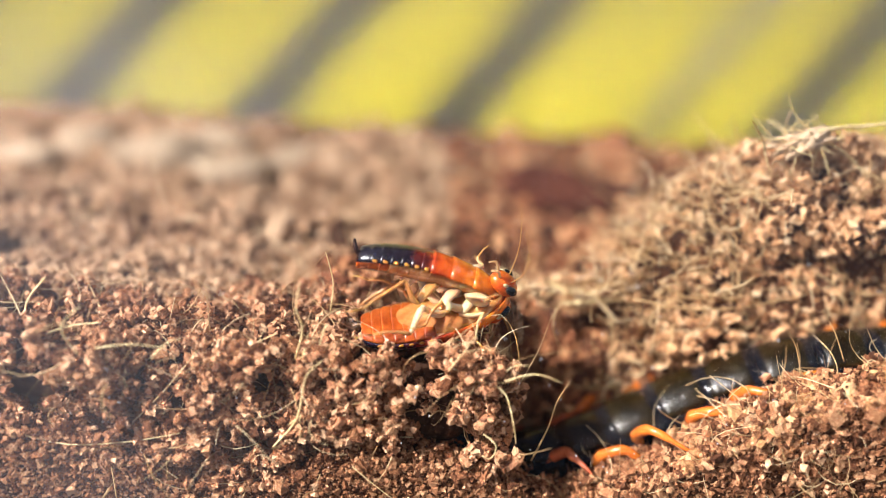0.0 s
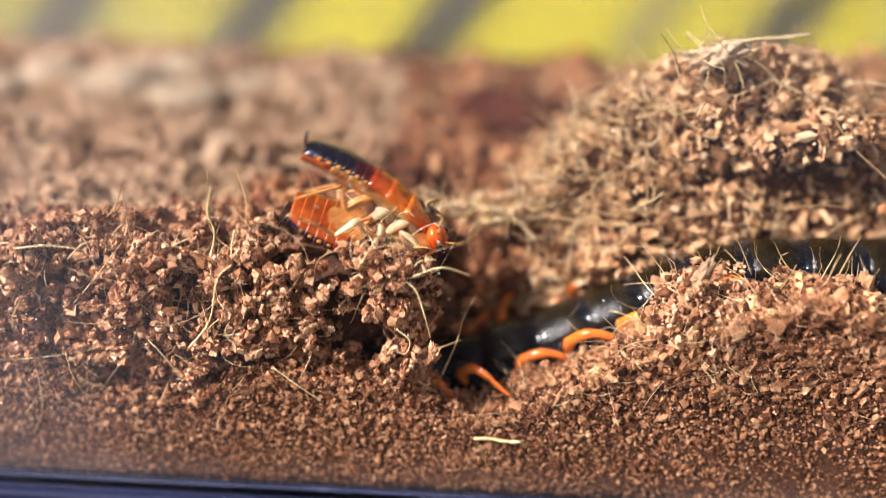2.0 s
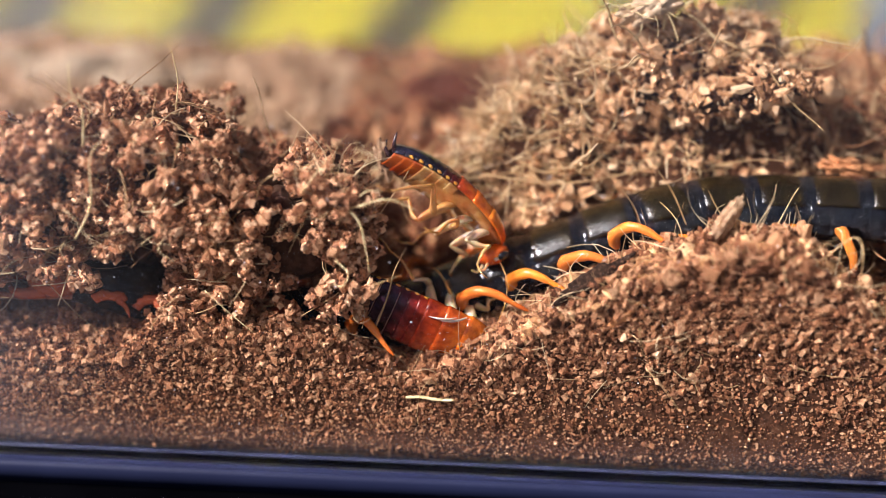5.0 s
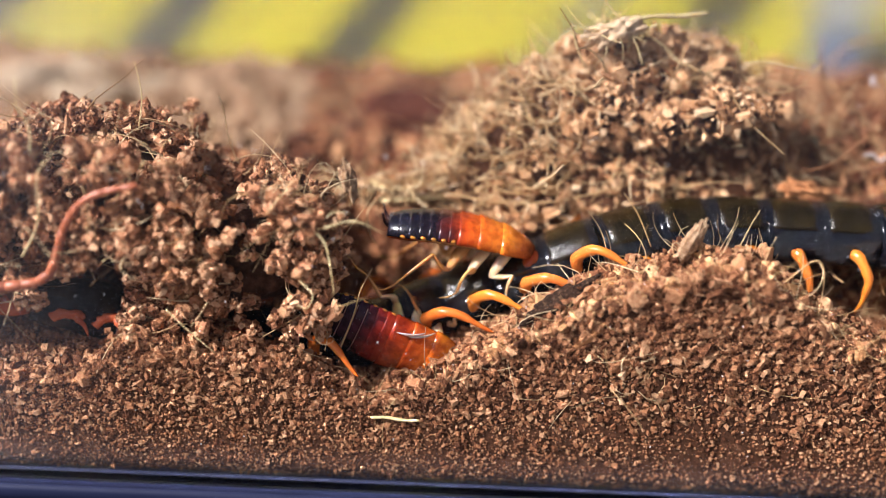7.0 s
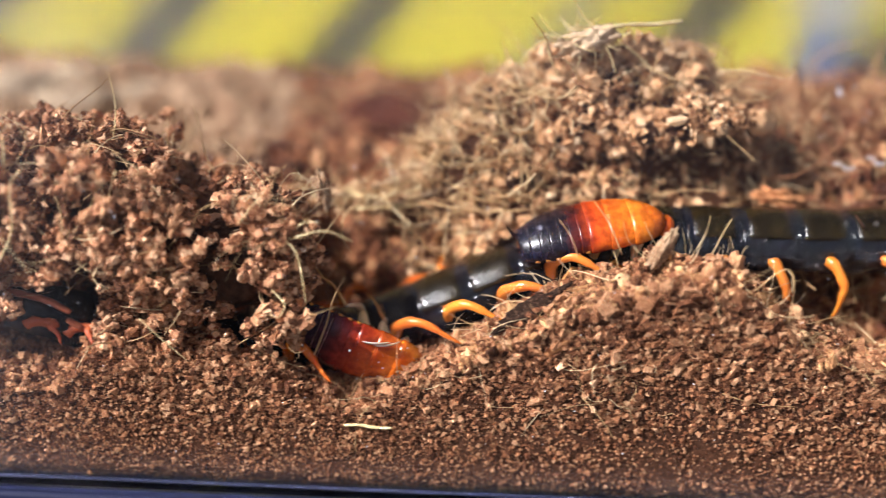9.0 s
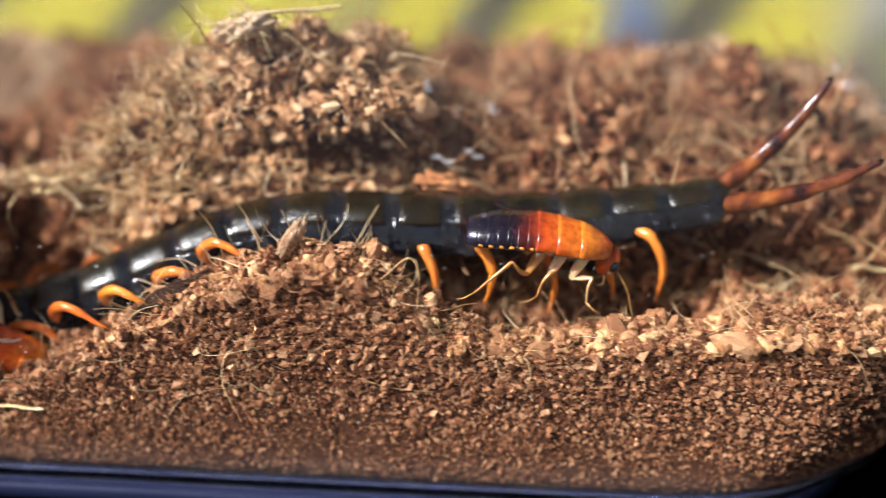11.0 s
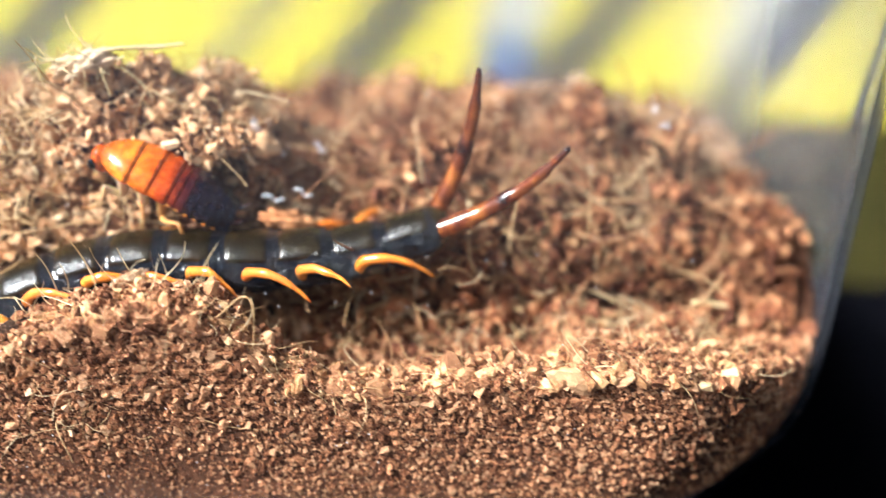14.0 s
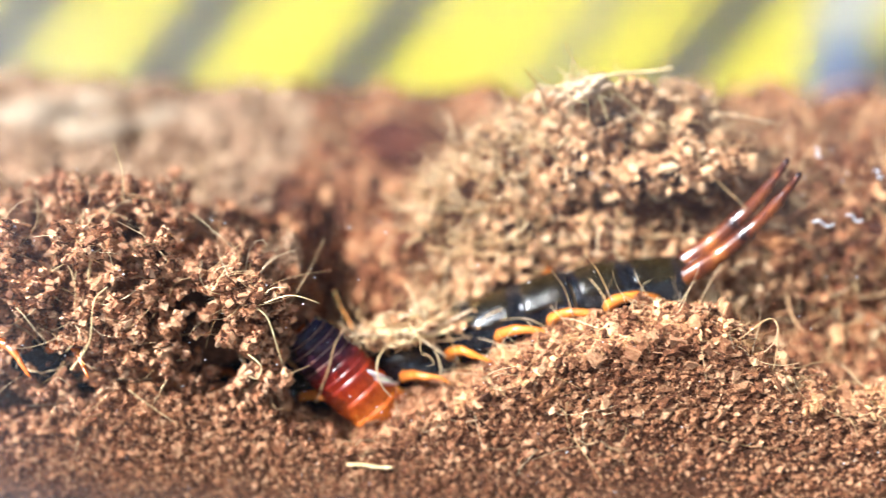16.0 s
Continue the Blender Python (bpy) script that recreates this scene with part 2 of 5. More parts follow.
both = n.new("ShaderNodeMixShader")
l.new(mul.outputs[0], both.inputs[0])
l.new(b.outputs[0], both.inputs[1])
l.new(film_.outputs[0], both.inputs[2])
l.new(both.outputs[0], n["Material Output"].inputs[0])
M_CLEAR = m


def body_colour(name, stops):
    """Glossy cuticle whose colour runs along the body, stops in mm from hind to head."""
    m, n, l, b = mat(name, 0.25, coat=0.35, sss=0.35, radius=(0.001,))
    tc = n.new("ShaderNodeTexCoord")
    sep = n.new("ShaderNodeSeparateXYZ")
    l.new(tc.outputs["Object"], sep.inputs[0])
    t = noise_tex(n, l, 700)
    add = n.new("ShaderNodeMath")
    add.operation = "MULTIPLY_ADD"
    add.inputs[1].default_value = 0.0022
    l.new(t.outputs["Fac"], add.inputs[0])
    l.new(sep.outputs["X"], add.inputs[2])
    mr = n.new("ShaderNodeMapRange")
    mr.inputs[1].default_value, mr.inputs[2].default_value = -0.0060, 0.0085
    l.new(add.outputs[0], mr.inputs[0])
    r = ramp(n, [((x + 7.1) / 14.5, c) for x, c in stops])
    l.new(mr.outputs[0], r.inputs[0])
    spots = noise_tex(n, l, 1100, 4.0, 0.65)
    tone = ramp(n, [(0.40, (0.28, 0.18, 0.15)), (0.5, (0.85, 0.8, 0.8)), (0.62, (1.3, 1.6, 1.4))])
    l.new(spots.outputs["Fac"], tone.inputs[0])
    mx = n.new("ShaderNodeMix")
    mx.data_type, mx.blend_type = "RGBA", "MULTIPLY"
    mx.inputs[0].default_value = 0.42
    l.new(r.outputs[0], mx.inputs[6])
    l.new(tone.outputs[0], mx.inputs[7])
    l.new(mx.outputs[2], b.inputs["Base Color"])
    t2 = noise_tex(n, l, 2500)
    add_bump(n, l, b, t2.outputs["Fac"], 0.12, 0.0001)
    return m


M_BACK_A = body_colour("amber_back", [(-6.5, (0.010, 0.008, 0.016)), (-2.6, (0.014, 0.008, 0.014)), (-1.2, (0.09, 0.010, 0.006)), (0.2, (0.44, 0.050, 0.004)), (2.5, (0.62, 0.13, 0.007)), (4.6, (0.68, 0.18, 0.010)), (6.0, (0.58, 0.12, 0.008)), (7.0, (0.40, 0.07, 0.006))])
M_BACK_B = body_colour("rust_back", [(-6.5, (0.016, 0.009, 0.026)), (-3.2, (0.04, 0.008, 0.016)), (-1.4, (0.20, 0.012, 0.006)), (0.8, (0.32, 0.032, 0.004)), (2.5, (0.50, 0.085, 0.006)), (5.0, (0.64, 0.165, 0.010)), (7.0, (0.56, 0.14, 0.010))])

# ---- mesh helpers (millimetres in, metres out) ----
K = 0.001
rng = np.random.default_rng(7)


def part(name, bm, material, parent=None, label=""):
    me = bpy.data.meshes.new(name)
    bm.to_mesh(me)
    bm.free()
    me.materials.append(material)
    for p in me.polygons:
        p.use_smooth = True
    ob = new(name, me)
    if parent:
        ob.parent = parent
    if label:
        ob["label"] = label
    return ob


def mesh_from(name, verts, faces, material, smooth=False):
    me = bpy.data.meshes.new(name)
    verts, faces = np.asarray(verts, np.float32), np.asarray(faces, np.int32)
    k = faces.shape[1]
    me.vertices.add(len(verts))
    me.vertices.foreach_set("co", verts.ravel())
    me.loops.add(faces.size)
    me.loops.foreach_set("vertex_index", faces.ravel())
    me.polygons.add(len(faces))
    me.polygons.foreach_set("loop_start", np.arange(0, faces.size, k, dtype=np.int32))
    me.update(calc_edges=True)
    me.polygons.foreach_set("use_smooth", np.full(len(faces), smooth))
    me.materials.append(material)
    return me


def tube(points, radii, sides=8, squash=1.0):
    """A tapered tube along points (mm), with closed ends."""
    bm = bmesh.new()
    pts = [Vector(p) * K for p in points]
    rings, side = [], None
    for i, p in enumerate(pts):
        d = (pts[min(i + 1, len(pts) - 1)] - pts[max(i - 1, 0)]).normalized()
        ref = side if side else (Vector((0, 0, 1)) if abs(d.z) < 0.9 else Vector((1, 0, 0)))
        u = (ref - d * ref.dot(d)).normalized()
        side = u
        w = d.cross(u)
        r = radii[i] * K
        rings.append([bm.verts.new(p + (u * math.cos(a) * squash + w * math.sin(a)) * r) for a in (2 * math.pi * k / sides for k in range(sides))])
    for a, c in zip(rings, rings[1:]):
        for k in range(sides):
            bm.faces.new((a[k], a[(k + 1) % sides], c[(k + 1) % sides], c[k]))
    bm.faces.new(rings[0][::-1])
    bm.faces.new(rings[-1])
    bmesh.ops.recalc_face_normals(bm, faces=bm.faces)
    return bm


def smooth_line(points, steps=4):
    """Catmull-Rom through points."""
    pts = [Vector(p) for p in points]
    out = []
    for i in range(len(pts) - 1):
        a, b0, c, d = pts[max(i - 1, 0)], pts[i], pts[i + 1], pts[min(i + 2, len(pts) - 1)]
        for k in range(steps):
            t = k / steps
            out.append(0.5 * (2 * b0 + (c - a) * t + (2 * a - 5 * b0 + 4 * c - d) * t * t + (3 * b0 - a - 3 * c + d) * t ** 3))
    out.append(pts[-1])
    return out


def blob(size, seed, rough=0.25, freq=1.4, sub=3):
    """An uneven rounded lump (mm)."""
    bm = bmesh.new()
    bmesh.ops.create_icosphere(bm, subdivisions=sub, radius=1)
    o = Vector((seed * 7.3, seed * 3.1, seed * 1.7))
    for v in bm.verts:
        k = 1 + rough * noise.noise(v.co * freq + o) + rough * 0.5 * noise.noise(v.co * freq * 3 + o)
        v.co = Vector((v.co.x * size[0], v.co.y * size[1], v.co.z * size[2])) * k * K
    return bm


def value_noise(x, y, scale, seed):
    r = np.random.default_rng(seed).random((64, 64))
    u, v = np.asarray(x) / scale + 1000, np.asarray(y) / scale + 1000
    i, j = np.floor(u).astype(int), np.floor(v).astype(int)
    a, c = u - i, v - j
    a, c = a * a * (3 - 2 * a), c * c * (3 - 2 * c)
    i0, i1, j0, j1 = i % 64, (i + 1) % 64, j % 64, (j + 1) % 64
    return (r[i0, j0] * (1 - a) + r[i1, j0] * a) * (1 - c) + (r[i0, j1] * (1 - a) + r[i1, j1] * a) * c - 0.5


def turns(count):
    """Random rotation matrices."""
    q = rng.normal(size=(count, 4))
    q /= np.linalg.norm(q, axis=1)[:, None]
    w, x, y, z = q.T
    return np.stack([1 - 2 * (y * y + z * z), 2 * (x * y - z * w), 2 * (x * z + y * w), 2 * (x * y + z * w), 1 - 2 * (x * x + z * z),
                     2 * (y * z - x * w), 2 * (x * z - y * w), 2 * (y * z + x * w), 1 - 2 * (x * x + y * y)], -1).reshape(-1, 3, 3)


_bm = bmesh.new()
bmesh.ops.create_icosphere(_bm, subdivisions=1, radius=1)
ICO = np.array([v.co[:] for v in _bm.verts])
ICO_F = np.array([[v.index for v in f.verts] for f in _bm.faces])
_bm.free()


# a blunt block of six corners round two capped ends
BLOCK = np.array([(0.8 * math.cos(a), 0.8 * math.sin(a), z) for z in (-0.62, 0.62) for a in (0.3, 1.87, 3.44, 5.01)], float)
BLOCK_F = np.array([(0, 2, 1), (0, 3, 2), (4, 5, 6), (4, 6, 7), (0, 1, 5), (0, 5, 4), (1, 2, 6), (1, 6, 5), (2, 3, 7), (2, 7, 6), (3, 0, 4), (3, 4, 7)])


def grains(name, places, sizes, material, stretch=0.5, fine=False, form=(1.2, 1.0, 0.75)):
    """Angular crumbs at the places (mm), joined into one mesh."""
    c = len(places)
    base, tris = (BLOCK, BLOCK_F) if fine else (ICO, ICO_F)
    k = len(base)
    j = 0.62 if fine else 0.7
    shape = base[None] * (1 + rng.uniform(-0.55 * j, 0.45 * j, (c, k, 1))) + j * rng.uniform(-0.25, 0.25, (c, k, 3))
    flake = np.array(form) * (1 + rng.uniform(-0.6 * stretch, 0.6 * stretch, (c, 1, 3)))
    shape = shape * np.asarray(sizes)[:, None, None] * flake
    v = np.einsum("cij,ckj->cki", turns(c), shape) + np.asarray(places)[:, None, :]
    f = tris[None] + k * np.arange(c)[:, None, None]
    return mesh_from(name, v.reshape(-1, 3) * K, f.reshape(-1, 3), material, False)


def fibres(name, starts, lengths, radii, material, lift=0.3, curl=1.2, steps=7):
    """Thin curling three-sided threads, joined into one mesh."""
    c = len(starts)
    d = rng.normal(size=(c, 3)) * (1, 1, lift)
    d[:, 2] += 0.05
    d /= np.linalg.norm(d, axis=1)[:, None]
    bend = rng.normal(size=(c, 3)) * curl
    p, verts = np.array(starts, float), []
    for k in range(steps):
        side = np.cross(d, (0.3, 0.2, 0.93))
        side /= np.linalg.norm(side, axis=1)[:, None] + 1e-9
        up = np.cross(side, d)
        r = (np.asarray(radii) * (1 - 0.55 * k / (steps - 1)))[:, None]
        for a in (0, 2.094, 4.189):
            verts.append(p + r * (math.cos(a) * side + math.sin(a) * up))
        p = p + d * (np.asarray(lengths) / (steps - 1))[:, None]
        bend = bend + rng.normal(size=(c, 3)) * 0.5 * curl
        d = d + bend / (steps - 1)
        d /= np.linalg.norm(d, axis=1)[:, None]
    v = np.stack(verts, 1)
    f = []
    for k in range(steps - 1):
        for a in range(3):
            f.append((3 * k + a, 3 * k + (a + 1) % 3, 3 * k + 3 + (a + 1) % 3, 3 * k + 3 + a))
    f = np.array(f)[None] + 3 * steps * np.arange(c)[:, None, None]
    return mesh_from(name, v.reshape(-1, 3) * K, f.reshape(-1, 4), material, True)


# ---- plan of the ground (mm) ----
CENTI = [(-110, 6, 12), (-90, 6, 12.5), (-75, 6, 13), (-60, 4.5, 15), (-45, 4.2, 16), (-37, 4.2, 16), (-28, 6.5, 13), (-18, 8, 11.5), (-8, 8, 12), (-1, 8.5, 14.5), (7, 9, 18.2),
         (14.5, 9, 21.5), (22.5, 9.5, 23.4), (33, 10, 23.8), (42, 10, 23.9), (50, 10.5, 25), (58, 11, 26.6), (66, 12, 28.6), (76, 14, 31)]
CENTI_X, CENTI_Y, CENTI_Z = (np.array(c, float) for c in zip(*CENTI))
CREST = [(-115, 16), (-60, 15), (-46, 14.5), (-42.5, 11), (-32, 10.5), (-28.5, 14), (-14, 13), (-9, 9.5), (-6, 9), (1, 12.7), (6, 15.4), (11, 19.2), (16.5, 22.2), (20, 23), (23, 24), (26, 23.7), (28, 23.2), (31, 21.4), (33, 19.4), (36, 17), (40, 16), (49, 16.4), (54, 18), (62, 19), (70, 18.8), (80, 18), (95, 17)]
MOUND = [(-115, 25), (-40, 24), (-17, 24), (-8, 24.4), (-2, 25.8), (2, 28.4), (4, 31.6), (7.5, 34), (12, 35.8), (16, 37.6), (20, 38.6), (26, 37.6), (30, 36), (32.5, 33), (34.5, 28), (37, 25.5), (40, 25.5), (48, 26.5), (58, 28), (75, 27), (84, 26), (95, 22)]
BACK = [(-115, 25), (-40, 26), (0, 26), (30, 29), (43, 33), (61, 35), (74, 33), (82, 29), (95, 23)]


def knots(table, x):
    a, c = zip(*table)
    return np.interp(x, a, c)


def front_y(z):
    """The inner face of the front wall at height z: it leans out and has a rounded foot."""
    z = np.asarray(z, float)
    r = 2.5
    return -0.1 * z + np.where(z < r, r - np.sqrt(np.maximum(r * r - (r - z) ** 2, 0)), 0)


def top(x, y):
    x, y = np.asarray(x, float), np.asarray(y, float)
    zc, zm, zb = knots(CREST, x), knots(MOUND, x), knots(BACK, x)
    cz = np.interp(x, CENTI_X, CENTI_Z) - 2.9
    cy = np.interp(x, CENTI_X, CENTI_Y)
    cz = cz - np.interp(x, [54, 60, 68, 76], [0, 3.5, 9.0, 11.0])
    ditch = np.clip((x - 29) / 4, 0, 1) * np.clip((64 - x) / 5, 0, 1)
    cut = [(-6, zc - 2.0), (-2, zc - 0.9), (2.5, zc), (5.0, np.minimum(zc - 3.0 * ditch, cz + 1.5)), (cy - 2.2, np.minimum(zc - 4.0 * ditch, cz)), (cy + 2.2, cz - 4.0 * ditch), (cy + 4.2, cz + (0.55 - 0.42 * np.clip((5 - x) / 6, 0, 1) * np.clip((x + 16) / 4, 0, 1) - 0.46 * np.clip((x - 20) / 5, 0, 1) * np.clip((50 - x) / 5, 0, 1)) * (zm - 3 - cz)),
           (cy + 7.5, zm - 13.0 * np.clip((0 - x) / 5, 0, 1) * np.clip((x + 13.5) / 3, 0, 1)), (22.5, zm - 0.8 - 6.5 * np.clip((-1 - x) / 4, 0, 1) * np.clip((x + 13.5) / 3, 0, 1) + 3.5 * np.clip((x - 33) / 4, 0, 1) * np.clip((66 - x) / 8, 0, 1)), (31, 0.5 * (zb + np.minimum(zm, zb + 4))), (42, zb - 2), (70, 27.5 + 0 * x)]
    z = np.full(np.broadcast(x, y).shape, np.nan)
    for (ya, za), (yb, zb2) in zip(cut, cut[1:]):
        k = np.clip((y - ya) / np.maximum(yb - ya, 1e-6), 0, 1)
        k = k * k * (3 - 2 * k) * 0.5 + k * 0.5
        z = np.where((y >= ya) & (y <= yb), za + (zb2 - za) * k, z)
    rough = np.clip((y - 12) / 6, 0.25, 1) * (1 + 0.45 * np.clip((x - 38) / 8, 0, 1))
    rough = rough * (1 - 0.65 * np.clip((y - 22) / 8, 0, 1) * np.clip((8 - x) / 8, 0, 1))
    return z + rough * (3.4 * value_noise(x, y, 5.5, 1) + 2.6 * value_noise(x, y, 2.2, 2)) + 0.7 * value_noise(x, y, 1.2, 3)


WALL_X = 90.2
ROUND = 22.0


def inside(x, y, z):
    """Within the tub's rounded plan at height z."""
    w = WALL_X + 0.02 * z - 0.3
    f, bk, r = front_y(z) + 0.15, 69.0, ROUND
    dx, dy = np.maximum(x - (w - r), 0), np.maximum(np.maximum(f + r - y, y - (bk - r)), 0)
    fil = np.where(z < 15, 15 - np.sqrt(np.maximum(225 - (15 - z) ** 2, 0)), 0)
    w = w - fil
    dx = np.maximum(x - (w - r), 0)
    return (np.hypot(dx, dy) < r) & (y > f - 0.2) & (y < bk) & (x < w) & (x > -112)



# ---- setting ----
def flat(name, corners, material, label, category):
    bm = bmesh.new()
    bm.faces.new([bm.verts.new(c) for c in corners])
    return tagged(part(name, bm, material), label, category, kind="structure")


flat("ground", [(-40, -40, -0.0030), (40, -40, -0.0030), (40, 40, -0.0030), (-40, 40, -0.0030)], M_TABLE, "matt black table top under the tub", "table top")


def soil():
    nx, ny = 420, 150
    xs = np.linspace(-112, 98, nx)
    ys = np.r_[np.linspace(-4, 22, 95), np.linspace(22.6, 70, ny - 95)]
    gx, gy = np.meshgrid(xs, ys, indexing="ij")
    gz = top(gx, gy) - 0.35
    wall = WALL_X + 0.02 * gz - 0.4
    gx = np.minimum(gx, wall)
    fy = front_y(gz) + 0.3
    gy2 = np.maximum(gy, fy)
    f_rows = 26
    f = np.linspace(0, 1, f_rows)
    fz = 0.12 + (gz[:, :1] - 0.12) * f[None]
    fx = np.repeat(gx[:, :1], f_rows, 1)
    fyy = front_y(fz) + 0.35 + 0.3 * value_noise(fx, fz, 1.5, 9)
    X, Y, Z = np.c_[fx, gx], np.c_[fyy, gy2], np.c_[fz, gz]
    fil = np.where(Z < 15, 15 - np.sqrt(np.maximum(225 - (15 - np.maximum(Z, 0)) ** 2, 0)), 0)
    corner = np.maximum(X - (WALL_X + 0.02 * Z - ROUND - fil), 0) / ROUND
    X = np.where(corner > 0, np.minimum(X, WALL_X + 0.02 * Z - 0.4 - fil), X)
    Y = np.maximum(Y, front_y(Z) + 0.3 + ROUND * (1 - np.sqrt(np.maximum(1 - np.minimum(corner, 1) ** 2, 0))))
    rows, cols = X.shape
    idx = np.arange(rows * cols).reshape(rows, cols)
    faces = np.stack([idx[:-1, :-1], idx[1:, :-1], idx[1:, 1:], idx[:-1, 1:]], -1).reshape(-1, 4)
    me = mesh_from("soil", np.stack([X, Y, Z], -1).reshape(-1, 3) * K, faces, M_SHADECORE, True)
    return tagged(new("soil", me), "crumbly brown coconut coir substrate filling the tub", "soil", kind="structure")


SOIL_OB = soil()


def stuff(me, label, category, parent=None):
    ob = new(me.name, me)
    if parent:
        ob.parent = parent
        ob["kind"] = "stuff"
        return ob
    return tagged(ob, label, category, kind="stuff")


def sheet(count, x0, x1, y0, y1, size, spread=0.5, up=0.15):
    x, y = rng.uniform(x0, x1, count), rng.uniform(y0, y1, count)
    z = top(x, y)
    s = size * np.exp(rng.normal(0, spread, count))
    s = np.minimum(s, size * 2.6)
    p = np.stack([x, y, z + up * s], -1)
    ok = inside(x, y, z)
    return p[ok], s[ok]


def against_wall(count, x0, x1, size):
    x = rng.uniform(x0, x1, count)
    ztop = top(x, np.full(count, -1.0)) + 0.3
    z = 0.15 + (ztop - 0.15) * rng.random(count)
    s = size * np.exp(rng.normal(0, 0.4, count)) * (0.28 + 0.97 * z / 20)
    y = front_y(z) + 0.25 + rng.uniform(0, 0.35, count)
    fil = np.where(z < 15, 15 - np.sqrt(np.maximum(225 - (15 - z) ** 2, 0)), 0)
    corner = np.clip((x - (WALL_X + 0.02 * z - ROUND - fil)) / ROUND, 0, 1)
    y = y + ROUND * (1 - np.sqrt(1 - np.minimum(corner, 0.999) ** 2))
    p = np.stack([x, y, z], -1)
    ok = inside(x, y + 0.2, z)
    return p[ok], s[ok]


p, s = against_wall(66000, -74, 93, 0.235)
stuff(grains("wall_crumbs", p, s, M_GRAIN, 0.5, True), "fine brown coir crumbs pressed against the clear wall", "soil crumbs")
p, s = sheet(3300, 4, 90, -2.2, 7, 0.34, 0.4, 0.25)
stuff(grains("crest_chips", p, s, M_CREST, 0.7, False, (1.4, 1.0, 0.65)), "tan coir chips along the top of the front heap", "coir chips")
p, s = sheet(24000, -72, 90, -3, 12, 0.16)
stuff(grains("fine_crumbs", p, s, M_GRAIN, 0.5, True), "fine brown coir crumbs on the front heap", "soil crumbs")
p, s = sheet(1900, -72, 90, -2.6, 8, 0.62, 0.38, 0.1)
pick = rng.choice(len(p), 26000, p=s ** 2 / (s ** 2).sum())
d = rng.normal(size=(26000, 3))
d /= np.linalg.norm(d, axis=1)[:, None]
q = p[pick] + d * s[pick][:, None] * rng.uniform(0.7, 1.1, (26000, 1))
ok = inside(q[:, 0], q[:, 1], q[:, 2])
stuff(grains("crumb_clots", q[ok], 0.20 * np.exp(rng.normal(0, 0.5, ok.sum())).clip(0.4, 2.6), M_GRAIN, 0.5, True), "small clots of brown coir crumbs on the front heap", "soil crumbs")
p, s = sheet(6000, -45, 90, -3, 12, 0.29)
stuff(grains("top_crumbs", p, s, M_GRAIN, 0.6, False, (1.3, 1.0, 0.7)), "loose brown coir crumbs on the front heap", "soil crumbs")


def mound_cover(x0, x1, material, share, chip, label, ledge=()):
    """Lumps of crumbs and loose chips over the heaped coir between x0 and x1. ledge: further lumps that hang out, (x, y, z, radius)."""
    p, s = sheet(int(290 * share), x0, x1, 11.6, 32, 1.5, 0.42, 0.3)
    s = np.where(p[:, 0] < 7, np.minimum(s, 1.2), s)
    if ledge:
        p, s = np.r_[p, np.array(ledge)[:, :3]], np.r_[s, np.array(ledge)[:, 3]]
    axes = rng.uniform(0.6, 1.4, (len(p), 1, 3))
    turn = turns(len(p))
    me = mesh_from("mound_lumps", *lumps_mesh(p, s * 0.8, axes, turn), M_CLUMPSHADE, True)
    stuff(me, label + " lumps under the crumbs", "coir lumps")
    c = int(30000 * share)
    pick = rng.choice(len(p), c, p=s ** 2 / (s ** 2).sum())
    d = rng.normal(size=(c, 3))
    d /= np.linalg.norm(d, axis=1)[:, None]
    d = np.einsum("cij,cj->ci", turn[pick], d * axes[pick, 0])
    q = p[pick] + d * s[pick][:, None] * rng.uniform(0.82, 1.16, (c, 1))
    w = 0.25 * np.exp(rng.normal(0, 0.75, c)).clip(0.35, 3.2)
    ok = inside(q[:, 0], q[:, 1], q[:, 2]) & ((q[:, 0] > 2) | (q[:, 1] < 21))
    stuff(grains("mound_crumbs", q[ok], w[ok], material, 0.7, True, (1.45, 1.0, 0.6)), label + " crumbs heaped in a mound", "coir crumbs")
    p, s = sheet(int(20000 * share), x0, x1, 10, 33, 0.26, 0.5, 0.2)
    ok = (p[:, 0] > 2) | (p[:, 1] < 21)
    p, s = p[ok], s[ok]
    stuff(grains("mound_base", p, s, material, 0.7, True), label + " crumbs under the lumps", "coir crumbs")
    p, s = sheet(int(1500 * share), x0, x1, 11, 34, 0.5 * chip, 0.4, 1.5)
    s = np.minimum(s, 0.8)
    ok = (p[:, 0] > 2) | (p[:, 1] < 21)
    p, s = p[ok], s[ok]
    stuff(grains("mound_chips", p, s, material, 0.8, False, (1.7, 1.0, 0.4)), "coarse " + label + " chips on the mound", "coir chips")


def lumps_mesh(places, sizes, axes, turn):
    """Vertices and faces of uneven rounded lumps (metres out)."""
    c, k = len(places), len(ICO)
    shape = ICO[None] * (1 + rng.uniform(-0.18, 0.14, (c, k, 1))) * axes * np.asarray(sizes)[:, None, None]
    v = np.einsum("cij,ckj->cki", turn, shape) + np.asarray(places)[:, None, :]
    return v.reshape(-1, 3) * K, (ICO_F[None] + k * np.arange(c)[:, None, None]).reshape(-1, 3)


